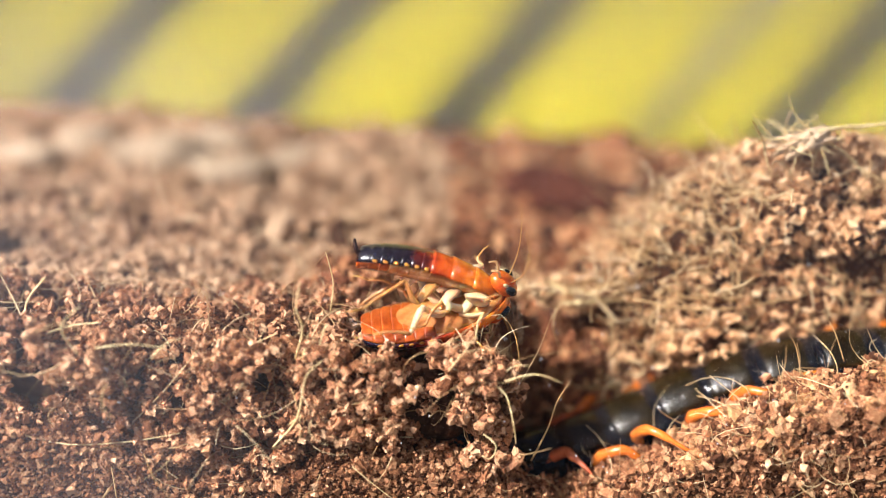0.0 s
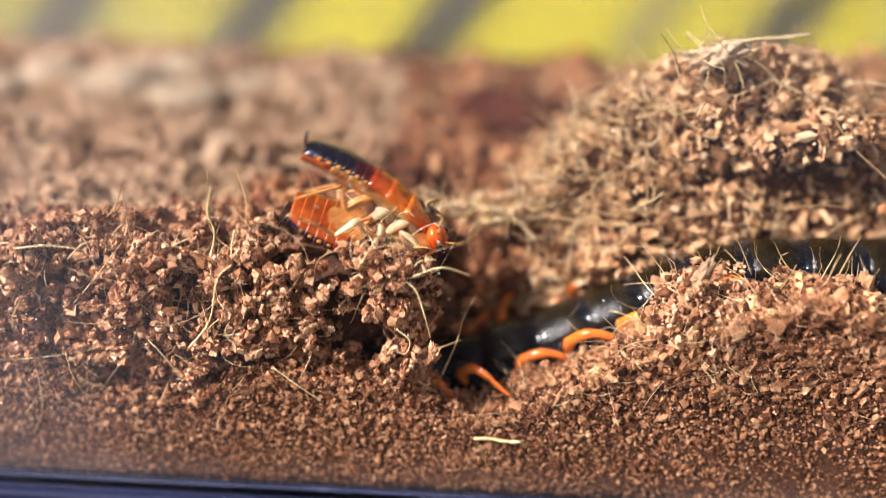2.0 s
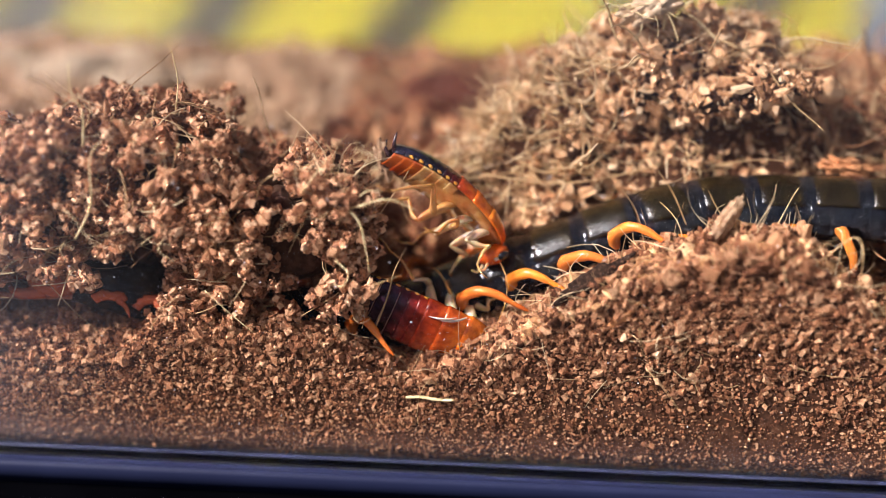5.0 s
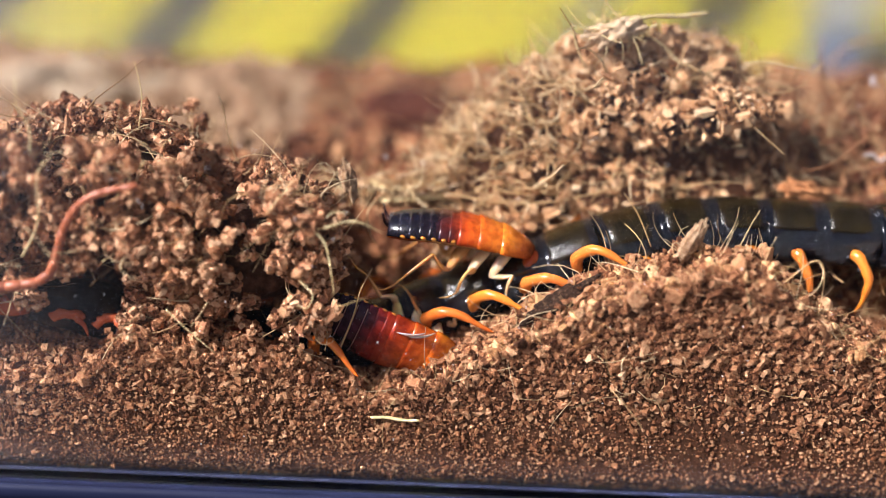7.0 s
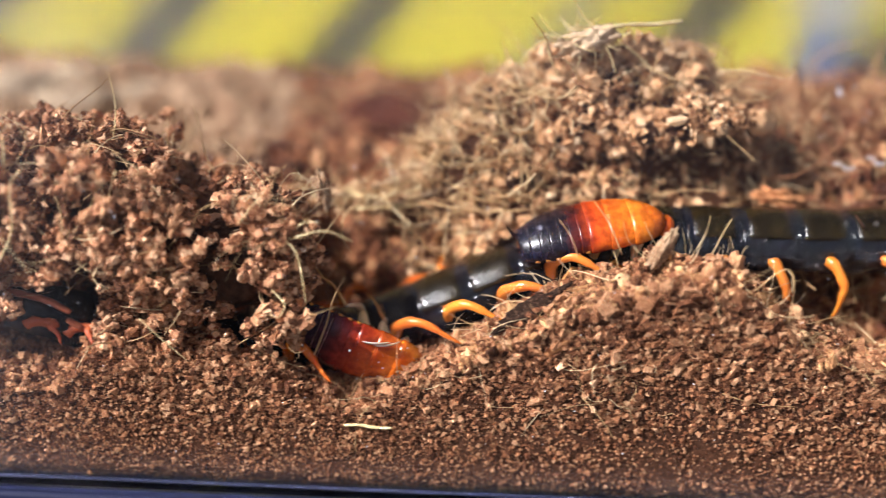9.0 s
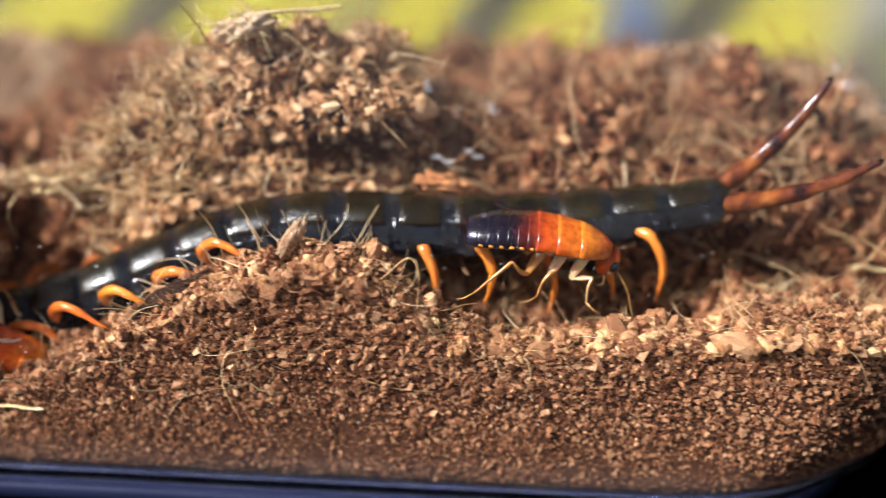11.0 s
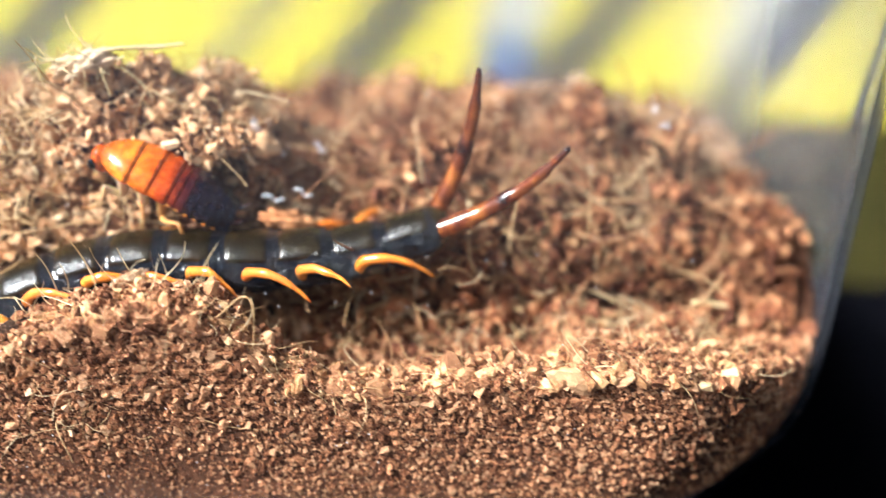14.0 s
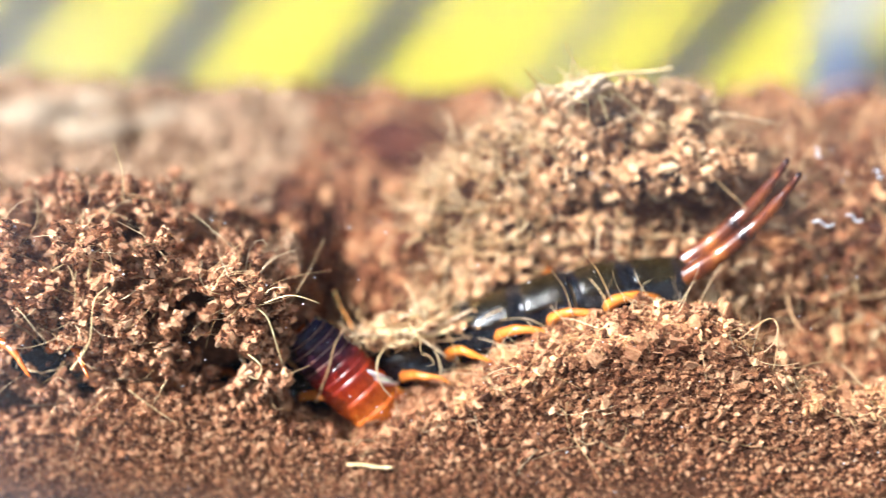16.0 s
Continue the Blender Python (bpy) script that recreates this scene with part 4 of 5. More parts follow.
def centipede():
    ob = tagged(new("centipede"), "glossy black and olive centipede with orange legs, lying in the coir", "centipede")
    segs, legs = [], []
    for i in range(21):
        k = (0.74, 0.86, 0.95)[i] if i < 3 else 1.0 - 0.028 * max(0, i - 13)
        bm = shell(SEG_LEN[i] * 1.04, 7.0 * k, 6.1 * k, -180, 180, 0.05, i, 0.6, 17, 73, 0.42)
        seg = part("segment", bm, M_SEG, ob, "blue-black body segment")
        bm = shell(SEG_LEN[i] * 0.84, 7.3 * k, 6.35 * k, -58, 58, 0.03, i, 0.35)
        part("tergite", bm, M_TERG, seg, "glossy olive-brown back plate")
        if i > 0:
            for side in (-1, 1):
                rnd = random.Random(i * 2 + side)
                arc = 8 < i <= 16
                leg = part("leg", leg_mesh(side, rnd.uniform(1.8, 2.8) * (1.25 if i > 8 else 1) * (0.4 if i > 16 else 1), rnd.uniform(4.6, 6.4) if arc else rnd.uniform(6.2, 9.0) * (0.45 if i > 16 else 0.8), rnd.uniform(0.1, 0.8) if arc else rnd.uniform(-0.5, 0.4), 1.0 if arc else 0.92), M_LEG if i < 12 else M_MIDLEG if i < 16 else M_REDLEG, seg, "orange jointed leg")
                leg.matrix_basis = pose(0, side * 2.8 * K, -0.3 * K, 0, 0, 0)
                legs.append((leg, i, side))
        segs.append(seg)
    part("end_plate", blob((1.9, 2.4, 2.0), 8, 0.06, 1, 3), M_TERG, segs[0], "rounded dark end plate").matrix_basis = pose(0.0024, 0, 0.0002)
    # hind pair
    hind = []
    for side in (-1, 1):
        line = smooth_line([(0, 0, 0), (3.6, 0, -0.5), (7.4, 0, -0.5), (10.8, 0, -0.1), (14.0, 0, 0.7), (15.8, 0, 1.3)], 4)
        rr = np.interp(np.linspace(0, 1, len(line)), [0, 0.22, 0.25, 0.46, 0.49, 0.7, 0.73, 0.95, 1], [0.95, 1.05, 0.85, 0.88, 0.66, 0.62, 0.44, 0.3, 0.05])
        leg = part("hind_leg", tube(line, rr, 10), M_TAIL, segs[0], "long red-brown hind leg")
        hind.append(leg)
    # head
    head = part("head", blob((2.9, 2.5, 1.7), 3, 0.05, 1, 3), M_REDLEG, ob, "rust-red head plate")
    for side in (-1, 1):
        part("eye", blob((0.35, 0.3, 0.3), 5, 0.05, 1, 2), M_EYE, head).matrix_basis = pose(-0.0016, side * 0.0017, 0.0008)
        line = smooth_line([(-1.0, side * 1.4, -0.8), (-2.8, side * 2.1, -0.9), (-4.0, side * 1.2, -0.9), (-4.3, side * 0.3, -0.9)], 4)
        part("fang", tube(line, np.linspace(0.75, 0.08, len(line)), 8), M_REDLEG, head, "dark-tipped venom claw")
    beads = []
    for k in range(BEADS):
        r0 = 0.52 * (1 - 0.45 * k / BEADS)
        bead = part("antenna_bead", tube([(-0.1, 0, 0), (0.12, 0, 0), (0.7, 0, 0), (1.2, 0, 0), (1.5, 0, 0)], [r0 * 0.7, r0 * 0.95, r0, r0 * 0.95, r0 * 0.7], 9), M_ANTENNA, ob, "red-brown bead of an antenna")
        beads.append(bead)
    return ob, segs, hind, head, beads, legs


CENTIPEDE, SEGS, HIND_LEGS, HEAD, FEELER, LEGS = centipede()


# ---- roaches ----
def arch(bm):
    for v in bm.verts:
        v.co.z -= 19.0 * v.co.x ** 2
    return bm


def girth(x):
    """Half width of the insect at x (mm), hind end to head."""
    u = (x + 0.4) / 7.4
    return 3.0 * max(0.03, 1 - abs(u) ** (3.2 if u < 0 else 2.6)) ** 0.5


def plate(x0, x1, tall, a0, a1, lift=0.03, grow=0.0):
    """One back or belly plate between x0 and x1, its rear edge lifted a little over the next."""
    n_x, n_a, thick = 7, 19, 0.16
    bm = bmesh.new()
    lays = []
    for lay in (0, -thick):
        rows = []
        for i in range(n_x):
            u = i / (n_x - 1)
            x = x0 + (x1 - x0) * u
            w = girth(x) * (1 + grow + lift * (1 - u) ** 2 - (0.02 if i == 0 else 0)) + lay
            h = (0.35 + 0.65 * girth(x) / 3.0) * tall * (1 + grow + 1.3 * lift * (1 - u) ** 2 - (0.03 if i == 0 else 0)) + lay
            row = []
            for j in range(n_a):
                a = radians(a0 + (a1 - a0) * j / (n_a - 1))
                row.append(bm.verts.new(Vector((x, w * math.sin(a), h * math.cos(a) * (1 if math.cos(a) > 0 else 0.75))) * K))
            rows.append(row)
        lays.append(rows)
    o, inn = lays
    for g in lays:
        for i in range(n_x - 1):
            for j in range(n_a - 1):
                bm.faces.new((g[i][j], g[i + 1][j], g[i + 1][j + 1], g[i][j + 1]))
    for i in range(n_x - 1):
        for j in (0, n_a - 1):
            bm.faces.new((o[i][j], o[i + 1][j], inn[i + 1][j], inn[i][j]))
    for j in range(n_a - 1):
        for i in (0, n_x - 1):
            bm.faces.new((o[i][j], o[i][j + 1], inn[i][j + 1], inn[i][j]))
    bmesh.ops.recalc_face_normals(bm, faces=bm.faces)
    return arch(bm)


def roach(label, on_back):
    ob = tagged(new("cockroach_nymph"), label, "cockroach", "cockroach nymphs")
    back = M_BACK_B if on_back else M_BACK_A
    # belly, a soft inner body under the plates
    bm = blob((6.4, 2.5, 1.25), 2, 0.04, 1, 4)
    part("belly", arch(bm), M_BELLY, ob, "translucent amber belly")
    # thorax plates, from the neck back
    part("pronotum", plate(3.6, 6.9, 1.75, -106, 106, 0.04, 0.03), back, ob, "amber neck shield")
    part("thorax_plate", plate(1.4, 3.9, 1.78, -104, 104, 0.05), back, ob, "amber back plate")
    part("thorax_plate", plate(-0.5, 1.7, 1.78, -103, 103, 0.05), back, ob, "rust-red back plate")
    for k in range(7):
        x1 = -0.3 - 0.92 * k
        red = k < (4 if on_back else 1)
        seg = part("abdomen_plate", plate(x1 - 1.05, x1 + 0.12, 1.74, -100, 100, 0.035), back, ob, "rust-red back plate" if red else "dark brown back plate")
        if on_back and k >= 2:
            part("plate_rim", plate(x1 - 1.07, x1 - 1.02, 1.76, -70, 70, 0.0, 0.035), M_RIM, seg, "pale rear rim of the plate")
        for side in (-1, 1):
            if k < 6:
                bm = blob((0.26, 0.08, 0.16), k, 0.3, 1.6, 2)
                at = x1 - 0.5
                part("side_spot", bm, M_SPOT, seg, "yellow spot on the rim").matrix_basis = pose(at * K, side * girth(at) * 1.0 * K, (-0.05 - 0.019 * at * at) * K)
        part("belly_plate", plate(x1 - 0.98, x1 + 0.05, 1.45, 103, 257, 0.03, -0.03), M_RUST if k > 3 or on_back else M_BELLY, ob, "amber belly plate")
    # head
    head = part("head", blob((0.95, 1.3, 1.5), 4, 0.05, 1, 3), M_AMBER, ob, "amber-brown head")
    head.matrix_basis = pose(0.0067, 0, -0.0019, 0, 30, 0)
    for side in (-1, 1):
        part("eye", blob((0.42, 0.34, 0.6), 6, 0.04, 1, 3), M_EYE, head, "black eye").matrix_basis = pose(0.0004, side * 0.00125, 0.0003)
        part("face_mark", blob((0.22, 0.14, 0.3), 8, 0.05, 1, 2), M_CREAM, head, "cream mark beside the eye").matrix_basis = pose(0.0004, side * 0.00105, -0.0004)
        line = smooth_line([(0.8, side * 0.6, 0), (2.6, side * 1.6, -0.6), (4.6, side * 2.2, -2.2), (6.2, side * 2.0, -4.2)], 5)
        part("antenna", tube(line, np.linspace(0.06, 0.025, len(line)), 6), M_SHIN, head, "thin tan antenna")
        line = smooth_line([(0.5, side * 0.5, -1.2), (0.9, side * 0.7, -1.9), (0.5, side * 0.6, -2.4)], 3)
        part("palp", tube(line, np.linspace(0.14, 0.07, len(line)), 6), M_LIMB, head)
        line = smooth_line([(-6.6, side * 0.7, -0.5), (-7.2, side * 1.1, 0.0), (-7.6, side * 1.3, 0.9)], 4)
        part("cercus", tube(line, np.linspace(0.28, 0.07, len(line)), 8), M_DARKCUT, ob, "dark tail prong")
        for kind, bx, kx, fx in (("front", 4.2, 5.2, 5.0), ("middle", 2.2, 1.4, 0.4), ("hind", 0.2, -2.4, -5.4)):
            spread = 0.85 if kind != "hind" else 1.05
            pale = on_back or kind != "hind"
            line = smooth_line([(bx + 0.5, side * 0.7, -0.8), (bx - 0.2, side * 1.35, -1.7), (bx - 0.7, side * 1.7, -2.7), (bx - 0.9, side * 1.8, -3.3)], 3)
            rr = np.interp(np.linspace(0, 1, len(line)), [0, 0.3, 0.7, 1], [0.5, 0.62, 0.44, 0.2])
            coxa = part("coxa", tube(line, rr, 12, 0.6), M_CREAM if pale else M_SHIN, ob, "cream upper leg" if pale else "amber upper leg")
            mid = (kx, side * 2.9 * spread, -2.5 if kind != "hind" else -1.6)
            part("femur", tube(smooth_line([(bx - 0.9, side * 1.8, -3.2), ((bx + kx) / 2 - 0.2, side * 2.4 * spread, -2.9), mid], 3), [0.2, 0.32, 0.37, 0.35, 0.3, 0.25, 0.18], 10, 0.62), M_CREAM if kind == "front" or on_back else M_SHIN, coxa)
            foot = (fx, side * 3.6 * spread, -4.9 if not on_back else -3.2)
            shin = smooth_line([mid, ((kx + fx) / 2 - 0.2, side * 3.4 * spread, -3.4 if not on_back else -2.9), foot], 4)
            part("tibia", tube(shin, np.linspace(0.19, 0.09, len(shin)), 8), M_LIMB if kind == "front" else M_SHIN, coxa, "spiny amber shin")
            bm = bmesh.new()
            for q in range(2, len(shin) - 1):
                for e in (-1, 1):
                    a = shin[q] * K
                    tip = a + Vector((-0.35 * e, side * 0.3, -0.25)) * K
                    t3 = [bm.verts.new(a + Vector(o2) * K) for o2 in ((0.05, 0, 0), (-0.03, 0.05, 0), (-0.03, -0.05, 0))]
                    tv = bm.verts.new(tip)
                    for w3 in range(3):
                        bm.faces.new((t3[w3], t3[(w3 + 1) % 3], tv))
            part("spines", bm, M_SHIN, coxa)
            toe = [foot, (fx + (0.7 if kind == "front" else -0.8), side * 3.9 * spread, foot[2] - 0.5), (fx + (1.3 if kind == "front" else -1.5), side * 4.1 * spread, foot[2] - 0.6)]
            part("tarsus", tube(toe, [0.10, 0.08, 0.04], 6), M_SHIN, coxa)
    if on_back:
        for fx, fz, turn in ((1.2, 1.3, 24), (2.2, 1.0, 36)):
            bm = tube(smooth_line([(-1.3, 0, 0), (-0.4, 0.1, 0.15), (0.6, 0.05, 0.1), (1.3, 0, -0.1)], 3), [0.1, 0.25, 0.36, 0.42, 0.44, 0.42, 0.36, 0.28, 0.2, 0.08], 10, 0.22)
            part("wing_pad", bm, M_PALEFLAP, ob, "pale torn flap on the side").matrix_basis = pose(fx * K, 0.0028, fz * K, 40, 0, turn)
    return ob


ROACH_UP = roach("amber and black cockroach nymph clambering over the coir", False)
ROACH_DOWN = roach("rust-red cockroach nymph caught in the pit", True)


# ---- single finds in the coir ----
def lone(name, bm, material, place, turn, label, category):
    ob = part(name, bm, material)
    ob.matrix_basis = pose(*(Vector(place) * K), *turn)
    return tagged(ob, label, category)


def sliver(length, width, thick, bend, seed):
    """A flat torn strip with uneven edges."""
    line = smooth_line([(-length / 2, 0, 0), (-length / 6, bend, 0.1), (length / 6, bend * 0.8, -0.05), (length / 2, -bend * 0.4, 0.1)], 4)
    rnd = random.Random(seed)
    rr = [width / 2 * (0.35 + 0.65 * math.sin(math.pi * (k + 0.6) / (len(line) + 0.2)) ** 0.5) * rnd.uniform(0.8, 1.1) for k in range(len(line))]
    return tube(line, rr, 8, thick / width)


def thread(points, r, label, place=(0, 0, 0), material=None):
    line = smooth_line(points, 5)
    return lone("coir_thread", tube(line, np.linspace(r, r * 0.5, len(line)), 6), material or M_FIBRE, place, (0, 0, 0), label, "coir fibre")


lone("straw_piece", sliver(4.4, 0.55, 0.3, 0.12, 1), M_STRAW, (-3.8, -0.75, 7.6), (0, 2, 0), "flat yellow straw sliver lying against the wall", "straw")
UPRIGHT_CHIP = lone("bark_chip", blob((2.3, 0.6, 0.75), 31, 0.32, 3.0, 4), M_ROUGHBARK, (21.6, 1.0, 25.2), (0, -58, 15), "rough upright tan bark chip on the heap", "bark chip")
DARK_CHIP = lone("bark_chip", blob((3.6, 0.7, 1.0), 33, 0.5, 2.0, 4), M_DARKBARK, (10.6, 0.7, 19.2), (0, -28, 8), "dark fibrous bark chip leaning on the heap", "bark chip")
lone("bark_chip", blob((2.3, 0.5, 0.6), 34, 0.4, 2.0, 3), M_ORANGEBARK, (13.2, -1.15, 17.0), (0, -48, 0), "orange-brown bark chip leaning on the heap", "bark chip")
lone("bark_chip", blob((1.5, 0.7, 1.2), 4, 0.35, 1.5, 3), M_MOUND, (32.6, 13.8, 34.4), (10, 25, 20), "pale rounded bark chip on the mound", "bark chip")
lone("bark_chip", blob((2.4, 0.8, 0.8), 6, 0.6, 2.6, 4), M_ORANGEBARK, (34.8, 12.6, 27.4), (0, 8, 10), "orange bark chip under the mound", "bark chip")
lone("bark_chip", sliver(4.4, 1.0, 0.5, 0.4, 7), M_STRAW, (77.8, 13.0, 20.2), (0, 10, 20), "pale curled sliver on the coir", "bark chip")
lone("husk_tuft", blob((2.6, 1.1, 1.0), 9, 0.8, 2.2, 4), M_PALE, (15.2, 14.6, 41.4), (0, -20, 10), "pale shredded husk on top of the mound", "husk")
stuff(fibres("tuft_threads", np.array([15.2, 14.6, 41.5]) + rng.normal(0, 1, (40, 3)) * (1.8, 0.6, 0.5), rng.uniform(1.5, 5, 40), rng.uniform(0.06, 0.16, 40), M_STRAW, 0.5), "pale frayed threads of a husk tuft", "coir fibres")
lone("husk_stick", sliver(8.5, 0.7, 0.45, 0.2, 8), M_STRAW, (20.4, 15.4, 43.0), (0, -4, 20), "pale stick lying on top of the mound", "stick")
lone("bark_chip", sliver(4.6, 1.8, 0.9, 0.2, 11), M_DARKBARK, (73.5, 24.0, 33.0), (0, 40, 20), "dark bark flake at the back", "bark chip")
for k, (px, pz, ln) in enumerate(((36.5, 14.8, 3.6), (40.5, 15.8, 2.6), (33.0, 13.6, 2.4), (47, 14.6, 2.2), (52, 16, 2.0), (62, 15.5, 2.3), (71, 16.4, 2.8), (44, 12.8, 2.0))):
    lone("bark_chip", blob((ln / 2, 0.6, 0.65), 20 + k, 0.35, 1.2, 3), M_CHIP, (px, float(front_y(pz)) + 0.9, pz), (0, random.uniform(-15, 15), 0), "tan bark chip among the crumbs", "bark chip")
part("twig", blob((1.6, 0.6, 0.65), 15, 0.7, 2.2, 4), M_ROUGHBARK, CLUMPS[0], "small dark frayed twig standing up").matrix_basis = pose(0.0093, 0.0032, 0.0074, 0, 74, 10)
thread([(28, -0.6, 21), (30, -0.5, 22.5), (32.2, -0.8, 24.6), (33.2, -0.9, 23.0), (33.0, -1.0, 17.5)], 0.09, "pale bent coir thread hooked on the heap")
thread([(15, 3.5, 22), (14.0, 3.2, 25), (12.6, 3.0, 27)], 0.07, "thin pale coir thread standing up")
thread([(18.5, 3.0, 24), (17.0, 2.6, 27), (15.5, 2.4, 29)], 0.07, "thin pale coir thread standing up")
thread([(-9.2, 1.6, 13), (-8.0, 1.4, 16.5), (-7.4, 1.6, 19), (-6.4, 1.6, 21.2)], 0.09, "pale forked thread at the pit's edge")
thread([(0.5, 12.2, 25.4), (6, 11.5, 25.0), (11, 11.2, 25.6), (17, 11.0, 27.4)], 0.13, "long pale coir strand along the mound's foot")
thread([(46, 0.2, 12.8), (50, -0.6, 11.9), (55, -0.8, 11.3), (58, -0.9, 12.6)], 0.06, "thin pale thread against the wall")
thread([(28, -1.0, 12.6), (31, -1.1, 11.8), (35, -1.1, 11.6)], 0.06, "thin pale thread against the wall")
thread([(61.5, 1.4, 17), (61.8, 1.0, 19), (61.6, 1.0, 20.4)], 0.07, "short upright pale thread")


for k, (px, py, r) in enumerate(((-54, 54, 6.5), (-44, 50, 5.0), (-37, 57, 4.5), (-64, 58, 5.5), (-47, 60, 5.0), (-70, 52, 4.5), (-80, 57, 6.0))):
    lone("husk_lump", blob((r, r * 0.8, r * 0.32), 40 + k, 0.35, 1.3, 3), M_HUSK, (px, py, float(top(px, py)) + r * 0.1), (0, 0, 30 * k), "pale dry husk lump on the coir at the back", "husk")
for k, (px, py, r) in enumerate(((0, 44, 7), (10, 48, 6), (-6, 50, 5))):
    lone("soil_lump", blob((r, r * 0.8, r * 0.5), 50 + k, 0.35, 1.3, 3), M_DARKSOIL, (px, py, float(top(px, py)) + r * 0.2), (0, 0, 40 * k), "dark red-brown soil lump at the back", "soil lump")


M_SPECK = grained("wall_speck", [(0.3, (0.7, 0.7, 0.72)), (0.7, (0.85, 0.85, 0.86))], 900, rough=0.3, source="noise", bump=0.0)
c = 280
x, z = rng.uniform(-60, 72, c), rng.uniform(4, 46, c)
stuff(grains("wall_dust", np.stack([x, -0.1 * z + 0.15, z], -1), rng.uniform(0.03, 0.085, c), M_SPECK), "white dust specks on the clear wall", "dust")
for k, (px, pz, ln, rot) in enumerate(((33.5, 41.0, 1.0, 60), (38.8, 39.3, 1.1, 40), (35.0, 34.6, 1.8, 8), (37.5, 35.2, 1.5, 20), (67.0, 42.6, 0.8, -30), (66.0, 44.0, 0.6, 70))):
    line = smooth_line([(-ln / 2, 0, 0), (-ln / 6, 0, 0.22), (ln / 6, 0, -0.18), (ln / 2, 0, 0.15)], 4)
    lone("water_streak", tube(line, [0.10 + 0.04 * math.sin(q * 2.3) for q in range(len(line))], 6, 0.6), M_SPECK, (px, -0.1 * pz + 0.2, pz), (0, rot, 0), "tiny white water streak on the clear wall", "water streak")


def straw_bundle():
    """A pale bundle of torn husk that slides from the mound's foot over the animal."""
    ob = tagged(new("straw_bundle"), "pale bundle of torn husk straw at the mound's foot", "husk straw")
    rnd = random.Random(5)
    for k in range(16):
        x, y, z = rnd.uniform(-4.5, 2.5), rnd.uniform(-1.2, 1.6), rnd.uniform(-0.9, 0.7)
        bm = sliver(rnd.uniform(4, 9), rnd.uniform(0.3, 0.9), 0.22, rnd.uniform(-0.7, 0.7), 70 + k)
        strip = part("husk_strip", bm, M_PALE if k % 3 else M_STRAW, ob)
        strip.matrix_basis = pose(x * K, y * K, z * K, rnd.uniform(-20, 20), rnd.uniform(-24, 10), rnd.uniform(-30, 30))
    th = new("threads", fibres("threads", np.array([-1.0, 0, 0]) + rng.normal(0, 1, (90, 3)) * (3.2, 1.2, 0.7), rng.uniform(2, 7, 90), rng.uniform(0.05, 0.13, 90), M_FIBRE, 0.35, 1.2))
    th.parent, th["kind"] = ob, "stuff"
    cr = new("crumbs", grains("crumbs", np.array([-1.0, 0.8, -0.6]) + rng.normal(0, 1, (900, 3)) * (2.6, 0.8, 0.6), 0.24 * np.exp(rng.normal(0, 0.5, 900)).clip(0.4, 2.2), M_MOUND, 0.6, True))
    cr.parent, cr["kind"] = ob, "stuff"
    return ob


STRAW_BUNDLE = straw_bundle()


def loose_chips():
    """Chips that can be told apart, on the front heap: parts of the soil."""
    shapes = []
    for k in range(14):
        bm = blob(rng.uniform(0.6, 1.0, 3) * (1.45, 0.8, 0.65), 60 + k, 0.42, 1.3, 2)
        me = bpy.data.meshes.new("chip")
        bm.to_mesh(me)
        bm.free()
        me.materials.append(M_CHIP)
        shapes.append(me)
    pts, sz = sheet(260, 28, 88, -1.8, 6.5, 0.72, 0.4, 0.15)
    more, msz = sheet(120, -14, 28, -2, 7, 0.5, 0.35, 0.3)
    pts, sz = np.r_[more[:90], pts], np.r_[msz[:90], sz]
    for k in range(min(300, len(pts))):
        ob = new("chip", shapes[k % 14])
        ob.parent = SOIL_OB
        ob.matrix_basis = pose(*(Vector(pts[k]) * K), *rng.uniform(0, 360, 3)) @ Matrix.Diagonal((*[float(sz[k])] * 3, 1))


loose_chips()


# ---- what moves ----
def roach_pose(x, y, z, heading, roll):
    h, r = radians(heading), radians(roll)
    fwd = Vector((math.cos(h), 0, math.sin(h)))
    perp = Vector((-math.sin(h), 0, math.cos(h)))
    back = perp * math.cos(r) + Vector((0, -1, 0)) * math.sin(r)
    left = back.cross(fwd)
    m4 = Matrix((fwd, left, back)).transposed().to_4x4()
    m4.translation = Vector((x, y, z)) * K
    return m4


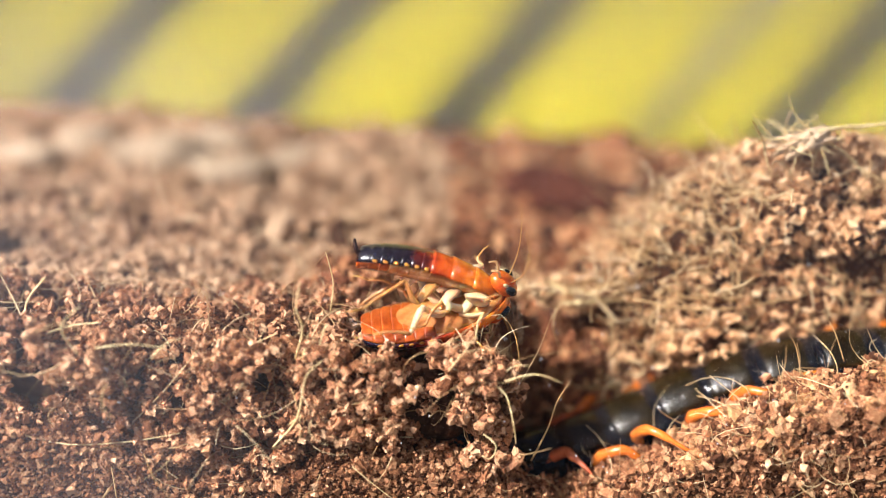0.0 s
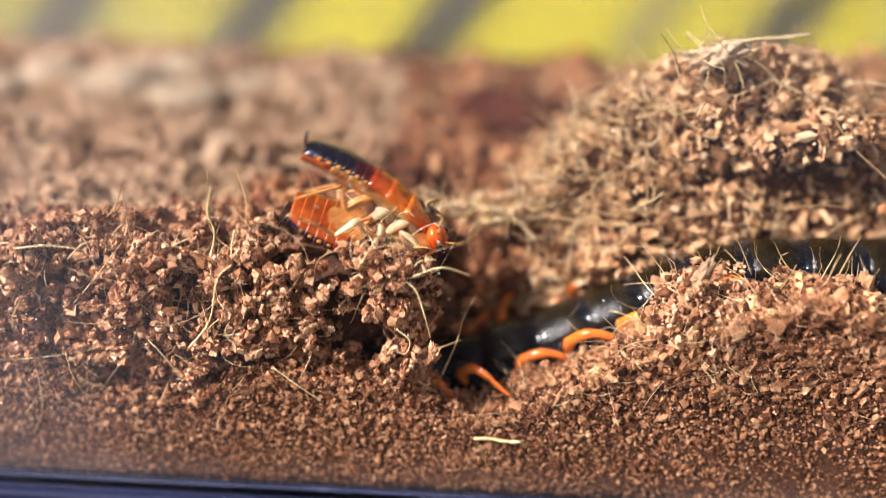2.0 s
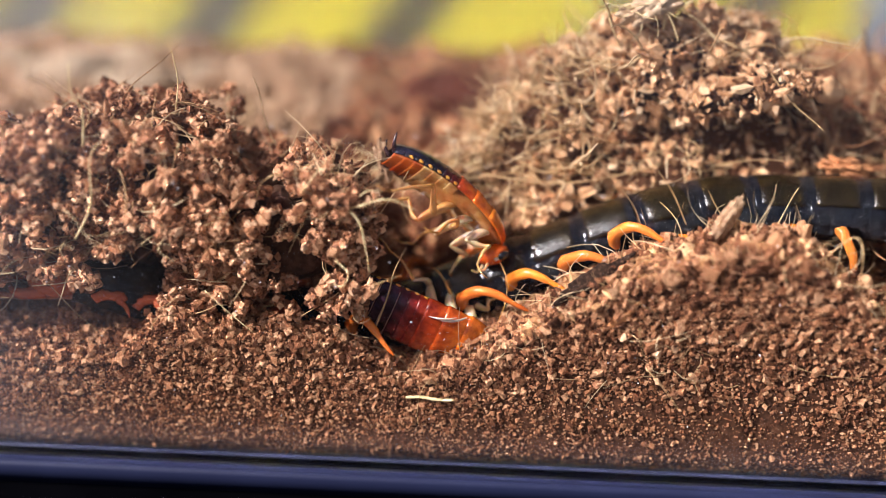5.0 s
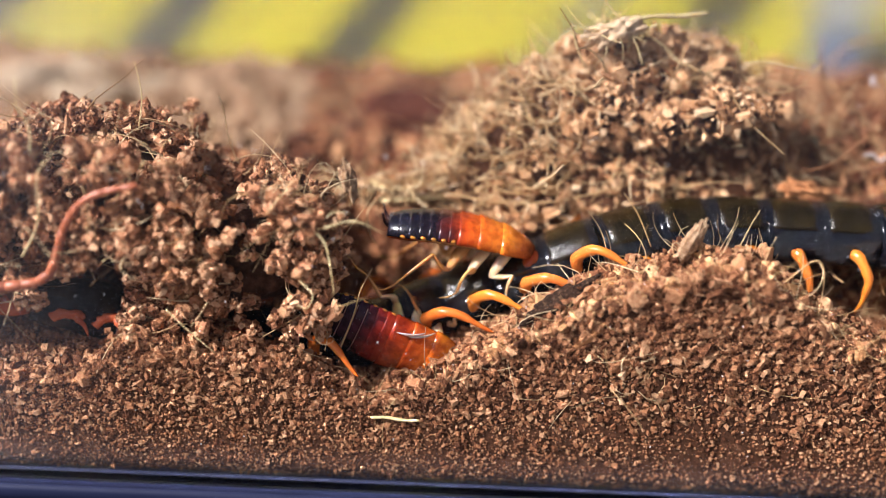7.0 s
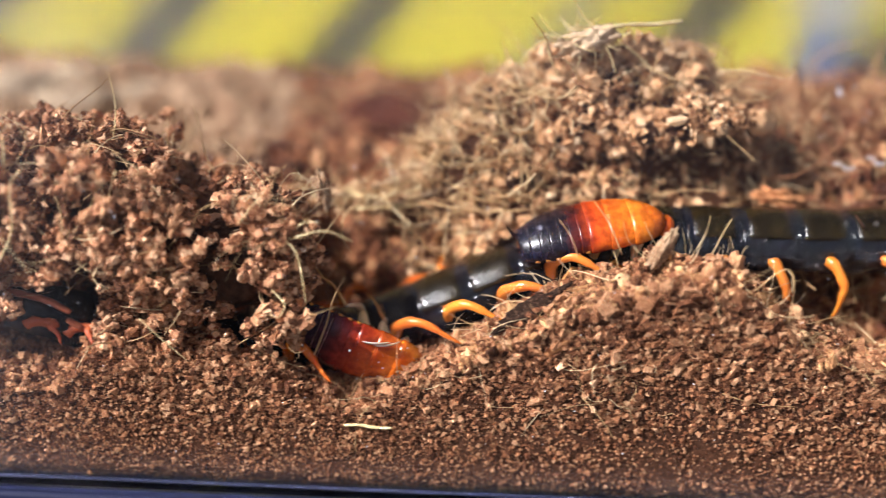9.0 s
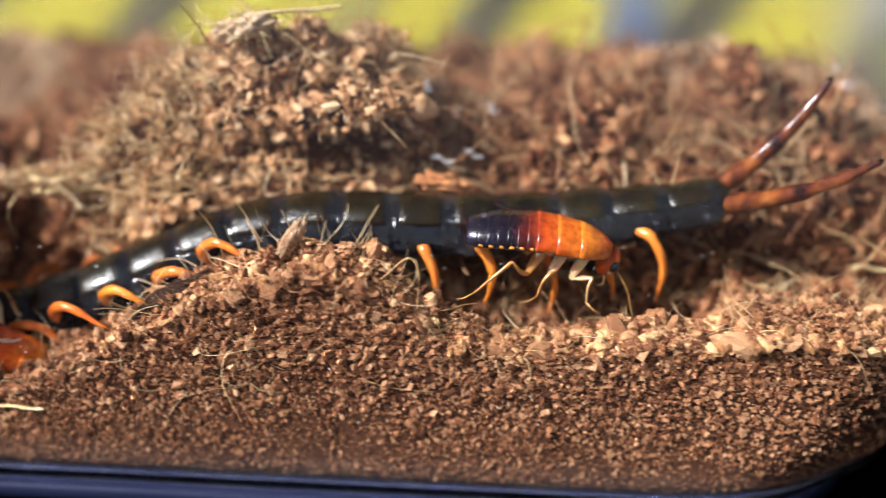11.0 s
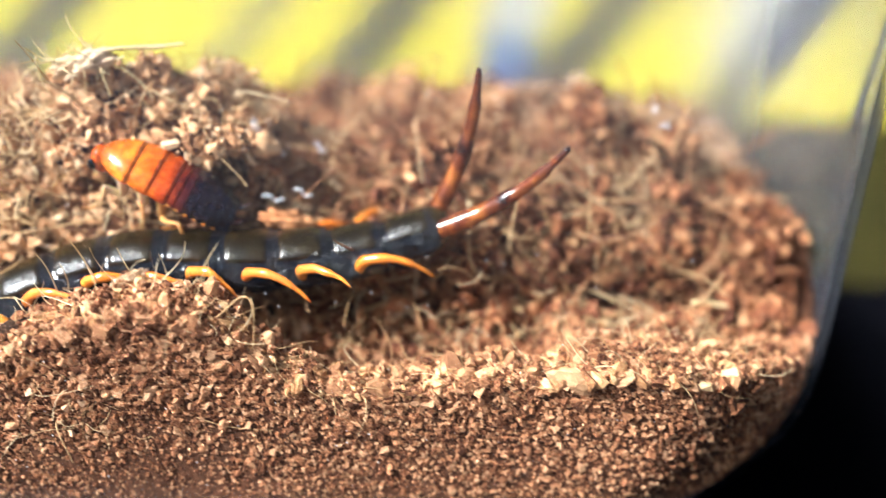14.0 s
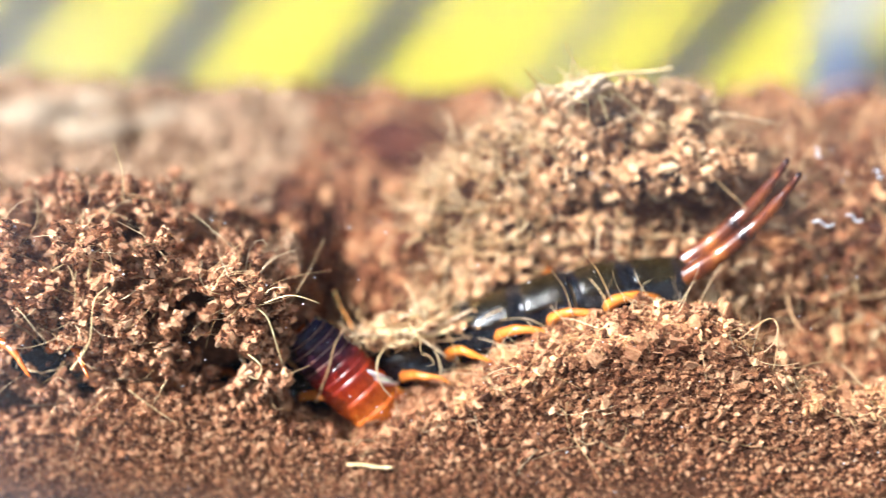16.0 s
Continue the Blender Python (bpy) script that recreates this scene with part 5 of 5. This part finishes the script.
ROACH_A = [
    (0, -19.3, 6.0, 29.4, -13, -20),
    (0.6, -19.0, 6.0, 29.2, -13, -20),
    (1.5, -18.3, 6.0, 29.0, -14, -20),
    (1.8, -18.7, 6.0, 29.9, -16, -20),
    (2.1, -14.5, 6.5, 29.6, -44, -20),
    (2.4, -9.8, 7.0, 27.0, -61, -40),
    (2.7, -9.2, 7.0, 26.6, -59, -42),
    (3, -7.6, 7.0, 25.4, -60, -44),
    (3.3, -3.4, 7.0, 26.4, -59, -58),
    (3.6, -4.2, 7.0, 23.5, -55, -66),
    (4.2, -5.1, 7.0, 24.9, -52, -62),
    (6.3, 2.0, 7.0, 24.0, -10, 0),
    (6.5, 1.7, 7.0, 23.8, -8, 0),
    (7, 1.6, 7.0, 23.3, -8, 2),
    (7.3, 2.0, 7.0, 23.3, -3, 10),
    (7.5, 3.2, 7.0, 24.0, 9, 16),
    (7.7, 5.0, 7.0, 24.6, 20, 26),
    (8.2, 8.2, 7.0, 24.6, 24, 35),
    (10.4, 36.2, 5.0, 27.2, -13, 8),
    (11, 44.1, 5.0, 25.3, -5, 8),
    (11.5, 48.7, 5.0, 25.1, 0, 8),
    (12, 53.9, 5.0, 25.5, 4, 8),
    (12.5, 53.7, 5.0, 25.6, 3, 10),
    (12.6, 53.4, 5.0, 26.4, 8, 20),
    (12.7, 51.9, 5.0, 31.3, 36, 65),
    (12.9, 47.9, 5.0, 25.8, 33, 65),
    (13.1, 47.5, 5.0, 26.5, 29, 60),
    (13.3, 46.1, 5.0, 27.2, 84, 90),
    (13.5, 38.2, 9.0, 29.9, 142, 140),
    (13.8, 23.6, 10.0, 30.2, 155, 150),
    (14.1, 24.2, 11.0, 31.9, 153, 150),
    (14.3, 14.9, 11.5, 30.1, 164, 140),
    (14.5, -2.1, 12.0, 26.0, 178, 150),
    (15, -25.3, 16.0, 23.7, 175, 150),
    (16, -69.8, 18.0, 27.4, 180, 150),
]
ROACH_B = [
    (0, -18.6, 5.2, 25.2, 19, 200),
    (0.6, -18.4, 5.2, 25.1, 19, 200),
    (1.5, -17.8, 5.2, 25.1, 18, 200),
    (1.8, -18.3, 4.5, 25.2, 10, 203),
    (2.1, -15.8, 4.5, 25.9, -27, 203),
    (2.4, -11.7, 5.0, 23.4, -43, 203),
    (3, -9.2, 5.0, 20.9, -48, 203),
    (3.3, -5.3, 4.5, 17.5, -52, 203),
    (3.6, -4.3, 4.0, 14.2, -41, 205),
    (3.9, -6.2, 3.0, 12.8, -23, 140),
    (4.2, -5.4, 3.0, 13.4, -22, 115),
    (6.3, -4.6, 3.5, 13.4, -21, 110),
    (7, -4.6, 3.5, 13.6, -21, 110),
    (8.2, -4.6, 3.5, 13.7, -20, 110),
    (11, -8.1, 3.5, 12.2, -23, 110),
    (13, -4.6, 3.5, 11.7, -25, 110),
    (14.8, -5.4, 3.2, 14.4, -45, 82),
    (15.6, -6.2, 3.2, 14.8, -46, 80),
    (16, -6.2, 3.2, 14.6, -48, 80),
]

# lift (mm) and turn (degrees) of each clump
CLUMP_MOVES = [
    [(0, 0, 0, 0, 0), (1.6, 0, 0, 0, 0), (2.1, 1.0, 0.2, 2.0, -3), (2.7, 1.6, 0.2, 3.0, -4), (3.3, 2.2, 0.2, 4.4, 2), (4.2, 2.0, 0.2, 4.2, 3), (6.3, 1.6, 0.2, 4.0, 4), (12.5, 1.6, 0.2, 4.0, 4), (14, 0.2, 0.2, 2.4, 0), (16, -0.8, 0.2, 2.0, -1)],
    [(0, 0, 0, 0, 0), (1.6, 0, 0, 0, 0), (2.1, 0.5, 0.1, 2.0, 2), (2.7, 0.8, 0.1, 3.4, 4), (3.3, -1.0, 0.2, 6.0, -5), (4.2, -2.0, 0.2, 6.2, -7), (6.3, -4.0, 0.2, 6.0, -8), (12.5, -4.0, 0.2, 6.0, -7), (14, -1.0, 0.2, 3.0, -2), (16, 1.0, 0.2, 2.2, 0)],
    [(0, 0, 0, 0, 0), (1.8, 0, 0, 0, 0), (2.7, 0, 0, 2.0, 3), (3.3, 0, 0, 4.4, 6), (6.3, 0, 0, 4.6, 6), (16, 0, 0, 4.0, 4)],
    [(0, 0, 0, 0, 0), (2, 0, 0, 0, 0), (3.3, 0, 0, 1.0, 2), (16, 0, 0, 1.0, 2)],
    [(0, 0, 0, -1.0, 0), (1.8, 0, 0, -1.0, 0), (2.6, 0, 0, 2.0, 0), (3.3, 0, 0, 6.6, 4), (12, 0, 0, 6.6, 4), (16, 0, 0, 5.4, 2)],
    [(0, 2.6, -0.2, -3.4, -10), (0.5, 1.2, 0, -0.8, -4), (1.0, 0.8, 0, 0.9, 0), (1.6, 1.8, 0, 0.6, 3), (2.0, 2.6, 0, -0.6, 4), (2.6, 3.4, 0.3, -2.6, 6), (3.3, 4.0, 0.6, -5.6, 8), (16, 4.0, 0.6, -5.6, 8)],
]
# hind legs: time, rise and spread of each
HIND_TURN = [(0, 30, 5, 6), (8, 30, 5, 6), (12.5, 30, 6, 4), (12.8, 30, 8, 8), (13.0, 29, 8, 9), (13.25, 38, 8, 2), (13.5, 45, 8, -3), (14.0, 50, 8, 15), (14.4, 50, 8, 4), (14.7, 52, 8, 20), (15, 53, 6, 22), (15.3, 46, 2, 34), (15.5, 42, -2, 40), (16, 40, -2, 38)]


# the antenna that feels about before the burrow: x and z along it, to its tip
FEELER_LINES = [
    (0, [(-66, 12), (-58, 13), (-50, 12.6), (-44, 12)]),
    (4.2, [(-64, 13), (-56, 14), (-48, 14), (-40, 14)]),
    (6.3, [(-55, 14), (-48.9, 14.4), (-44.2, 14.8), (-35.9, 15.6), (-30.0, 15.9)]),
    (6.7, [(-55, 14.4), (-47.8, 15.3), (-43.2, 16.2), (-35.5, 17.9), (-30.6, 19.1)]),
    (7.0, [(-50, 18), (-41.6, 18.7), (-36.7, 19.2), (-34.1, 20.4), (-32.6, 24.8), (-30.5, 27.5), (-26.3, 28.8)]),
    (7.15, [(-50, 18), (-41.8, 19.1), (-37, 19.3), (-33.6, 20.6), (-31.4, 24.2), (-29.8, 27.2), (-28.2, 29.6)]),
    (7.3, [(-50, 19), (-41.9, 19.5), (-38.0, 19.5), (-34.5, 19.6), (-31.0, 22.9), (-29.8, 26.2), (-30.7, 29.3)]),
    (7.6, [(-50, 19), (-42.3, 18.4), (-38.6, 18.3), (-35.0, 16.7), (-31.1, 17.2), (-30.0, 20.9), (-31.0, 24.1)]),
    (7.9, [(-50, 19), (-42.9, 18.8), (-38.3, 18.5), (-33.6, 17.6), (-30.4, 17.0), (-30.2, 20.2)]),
    (8.05, [(-50, 18), (-42.5, 19.1), (-37.4, 19.8), (-32.4, 19.4), (-29.6, 18.2), (-28.6, 17.6)]),
    (8.2, [(-50, 17), (-43.8, 18.5), (-41.8, 19.5), (-36.5, 21.5), (-31.3, 20.5), (-28.8, 18.7), (-28.1, 16.3)]),
    (9.5, [(-60, 14), (-50, 15), (-42, 16), (-34, 15)]),
    (12, [(-70, 13), (-62, 14), (-54, 14), (-46, 13)]),
    (16, [(-80, 13), (-72, 14), (-64, 14), (-56, 13)]),
]


def feeler_poses(line, deep):
    """Poses of the beads, laid end to end from the tip backwards along the line."""
    pts = smooth_line([(x, deep - 1.15 - 0.05 * (z - 14), z) for x, z in line], 10)
    run = np.r_[0, np.cumsum([(b2 - a2).length for a2, b2 in zip(pts, pts[1:])])]
    flat3 = np.array([p[:] for p in pts])

    def at(s):
        return Vector([float(np.interp(s, run, flat3[:, k])) for k in range(3)])
    out, end = [], run[-1]
    for k in range(BEADS):
        s0 = end - (BEADS - k) * BEAD_LEN
        a2, b2 = at(s0), at(s0 + BEAD_LEN)
        d = (b2 - a2).normalized()
        side = Vector((0, 1, 0))
        side = (side - d * side.dot(d)).normalized()
        m4 = Matrix((d, side, d.cross(side))).transposed().to_4x4()
        m4.translation = a2 * K
        out.append(m4)
    return out


BUNDLE_MOVES = [(0, -3.5, 15.2, 25.0, 0, 0), (12.5, -3.5, 15.2, 25.0, 0, 0), (13.2, -3.5, 12, 23.5, -6, 5), (14.2, -0.6, 6.2, 19.8, -8, 6), (16, -0.2, 5.8, 19.4, -8, 6)]


# chips stirred up and later knocked down by the legs
UPRIGHT_MOVES = [(0, 10.4, 1.0, 18.4, -40, 15), (0.5, 8.2, 0.4, 22.4, -62, 15), (1.2, 8.6, 0.4, 23.7, -66, 15), (2.0, 13.4, 0.6, 24.2, -62, 15), (3.2, 21.6, 1.0, 25.2, -58, 15), (13.6, 21.6, 1.0, 25.2, -58, 15), (14.1, 20.8, 3.6, 23.0, -20, 20), (14.5, 20.4, 4.8, 20.4, 10, 25), (16, 20.4, 4.8, 20.4, 10, 25)]
DARK_MOVES = [(0, 11.0, 3.4, 15.6, -20, 8), (2.8, 11.0, 3.4, 15.6, -20, 8), (3.6, 10.6, 0.7, 19.2, -28, 8), (13.8, 10.6, 0.7, 19.2, -28, 8), (14.3, 10.2, 3.0, 17.2, -24, 12), (14.7, 10.0, 4.0, 14.4, -15, 14), (16, 10.0, 4.0, 14.4, -15, 14)]


def motions():
    times = sorted({t for t, _ in HIND} | {0.3, 0.9, 1.5, 2.1, 2.7, 3.3, 7, 7.6, 11, 11.8})
    for i, seg in enumerate(SEGS):
        walk(seg, [(t, seg_pose(t, i)) for t in times])
    walk(HEAD, [(t, seg_pose(t, 21)) for t in times])
    for leg, i, side in LEGS:
        home = leg.matrix_basis.translation.copy()
        rows = []
        for t in (0, 0.4, 0.8, 1.2, 1.6, 2.0, 2.4, 2.8, 3.2, 3.6, 4.2, 7, 12.5, 12.8, 13.1, 13.4, 13.8, 14.2, 14.6, 15, 15.4, 16):
            stride = 14 * math.sin(0.9 * i + 5.2 * t + side) if t < 3.6 or 12.6 < t else 6 * math.sin(1.7 * i + side)
            hang = (62 if i <= 8 else 55 if i > 15 else (-4 if t < 4 else 2)) if t < 12.6 else float(np.interp(t, [12.6, 13.4], [62 if i <= 8 else 55 if i > 15 else 2, -2]))
            if i >= 8 and t > 14.2:
                hang = 0.0
            lift = 20 * side * (1 - hang / 62 if hang > 0 else 1)
            if i > 15:
                hang, lift = 0.0, 60 * side
            elif i >= 8:
                lift = float(np.interp(t, [14.2, 15.2], [lift, 62 * side]))
            odd = 9 * math.sin(2.7 * i + 1.3 * side)
            rows.append((t, pose(home.x, home.y, home.z, lift + 0.8 * odd, hang + 0.4 * stride + odd, -side * (stride - 6 + 1.4 * odd))))
        walk(leg, rows)
    for k, leg in enumerate(HIND_LEGS):
        rows = []
        for t, up_a, wide, up_b in HIND_TURN:
            rise, yaw = (up_b, -wide - 4) if k == 0 else (up_a, wide)
            rows.append((t, pose(0.0022, -0.0012 if k == 0 else 0.0012, 0.0004, 0, -rise, yaw)))
        walk(leg, rows)
    rows = [(t, feeler_poses(line, float(np.interp(t, [4.2, 6.3, 8.2, 9.5], [5.5, 0, 0, 5.5])))) for t, line in FEELER_LINES]
    for k, bead in enumerate(FEELER):
        walk(bead, [(t, poses[k]) for t, poses in rows])
    walk(STRAW_BUNDLE, [(t, pose(x * K, y * K, z * K, 0, ry, rz)) for t, x, y, z, ry, rz in BUNDLE_MOVES])
    for ob, rows in zip(CLUMPS, CLUMP_MOVES):
        home = ob.matrix_basis.translation.copy()
        walk(ob, [(t, pose(home.x + dx * K, home.y + dy * K, home.z + dz * K, 0, ry, 0)) for t, dx, dy, dz, ry in rows])
    for ob, rows in ((UPRIGHT_CHIP, UPRIGHT_MOVES), (DARK_CHIP, DARK_MOVES)):
        walk(ob, [(t, pose(x * K, y * K, z * K, 0, ry, rz)) for t, x, y, z, ry, rz in rows])
    walk(ROACH_UP, [(t, roach_pose(*r)) for t, *r in ROACH_A])
    walk(ROACH_DOWN, [(t, roach_pose(*r)) for t, *r in ROACH_B])


motions()
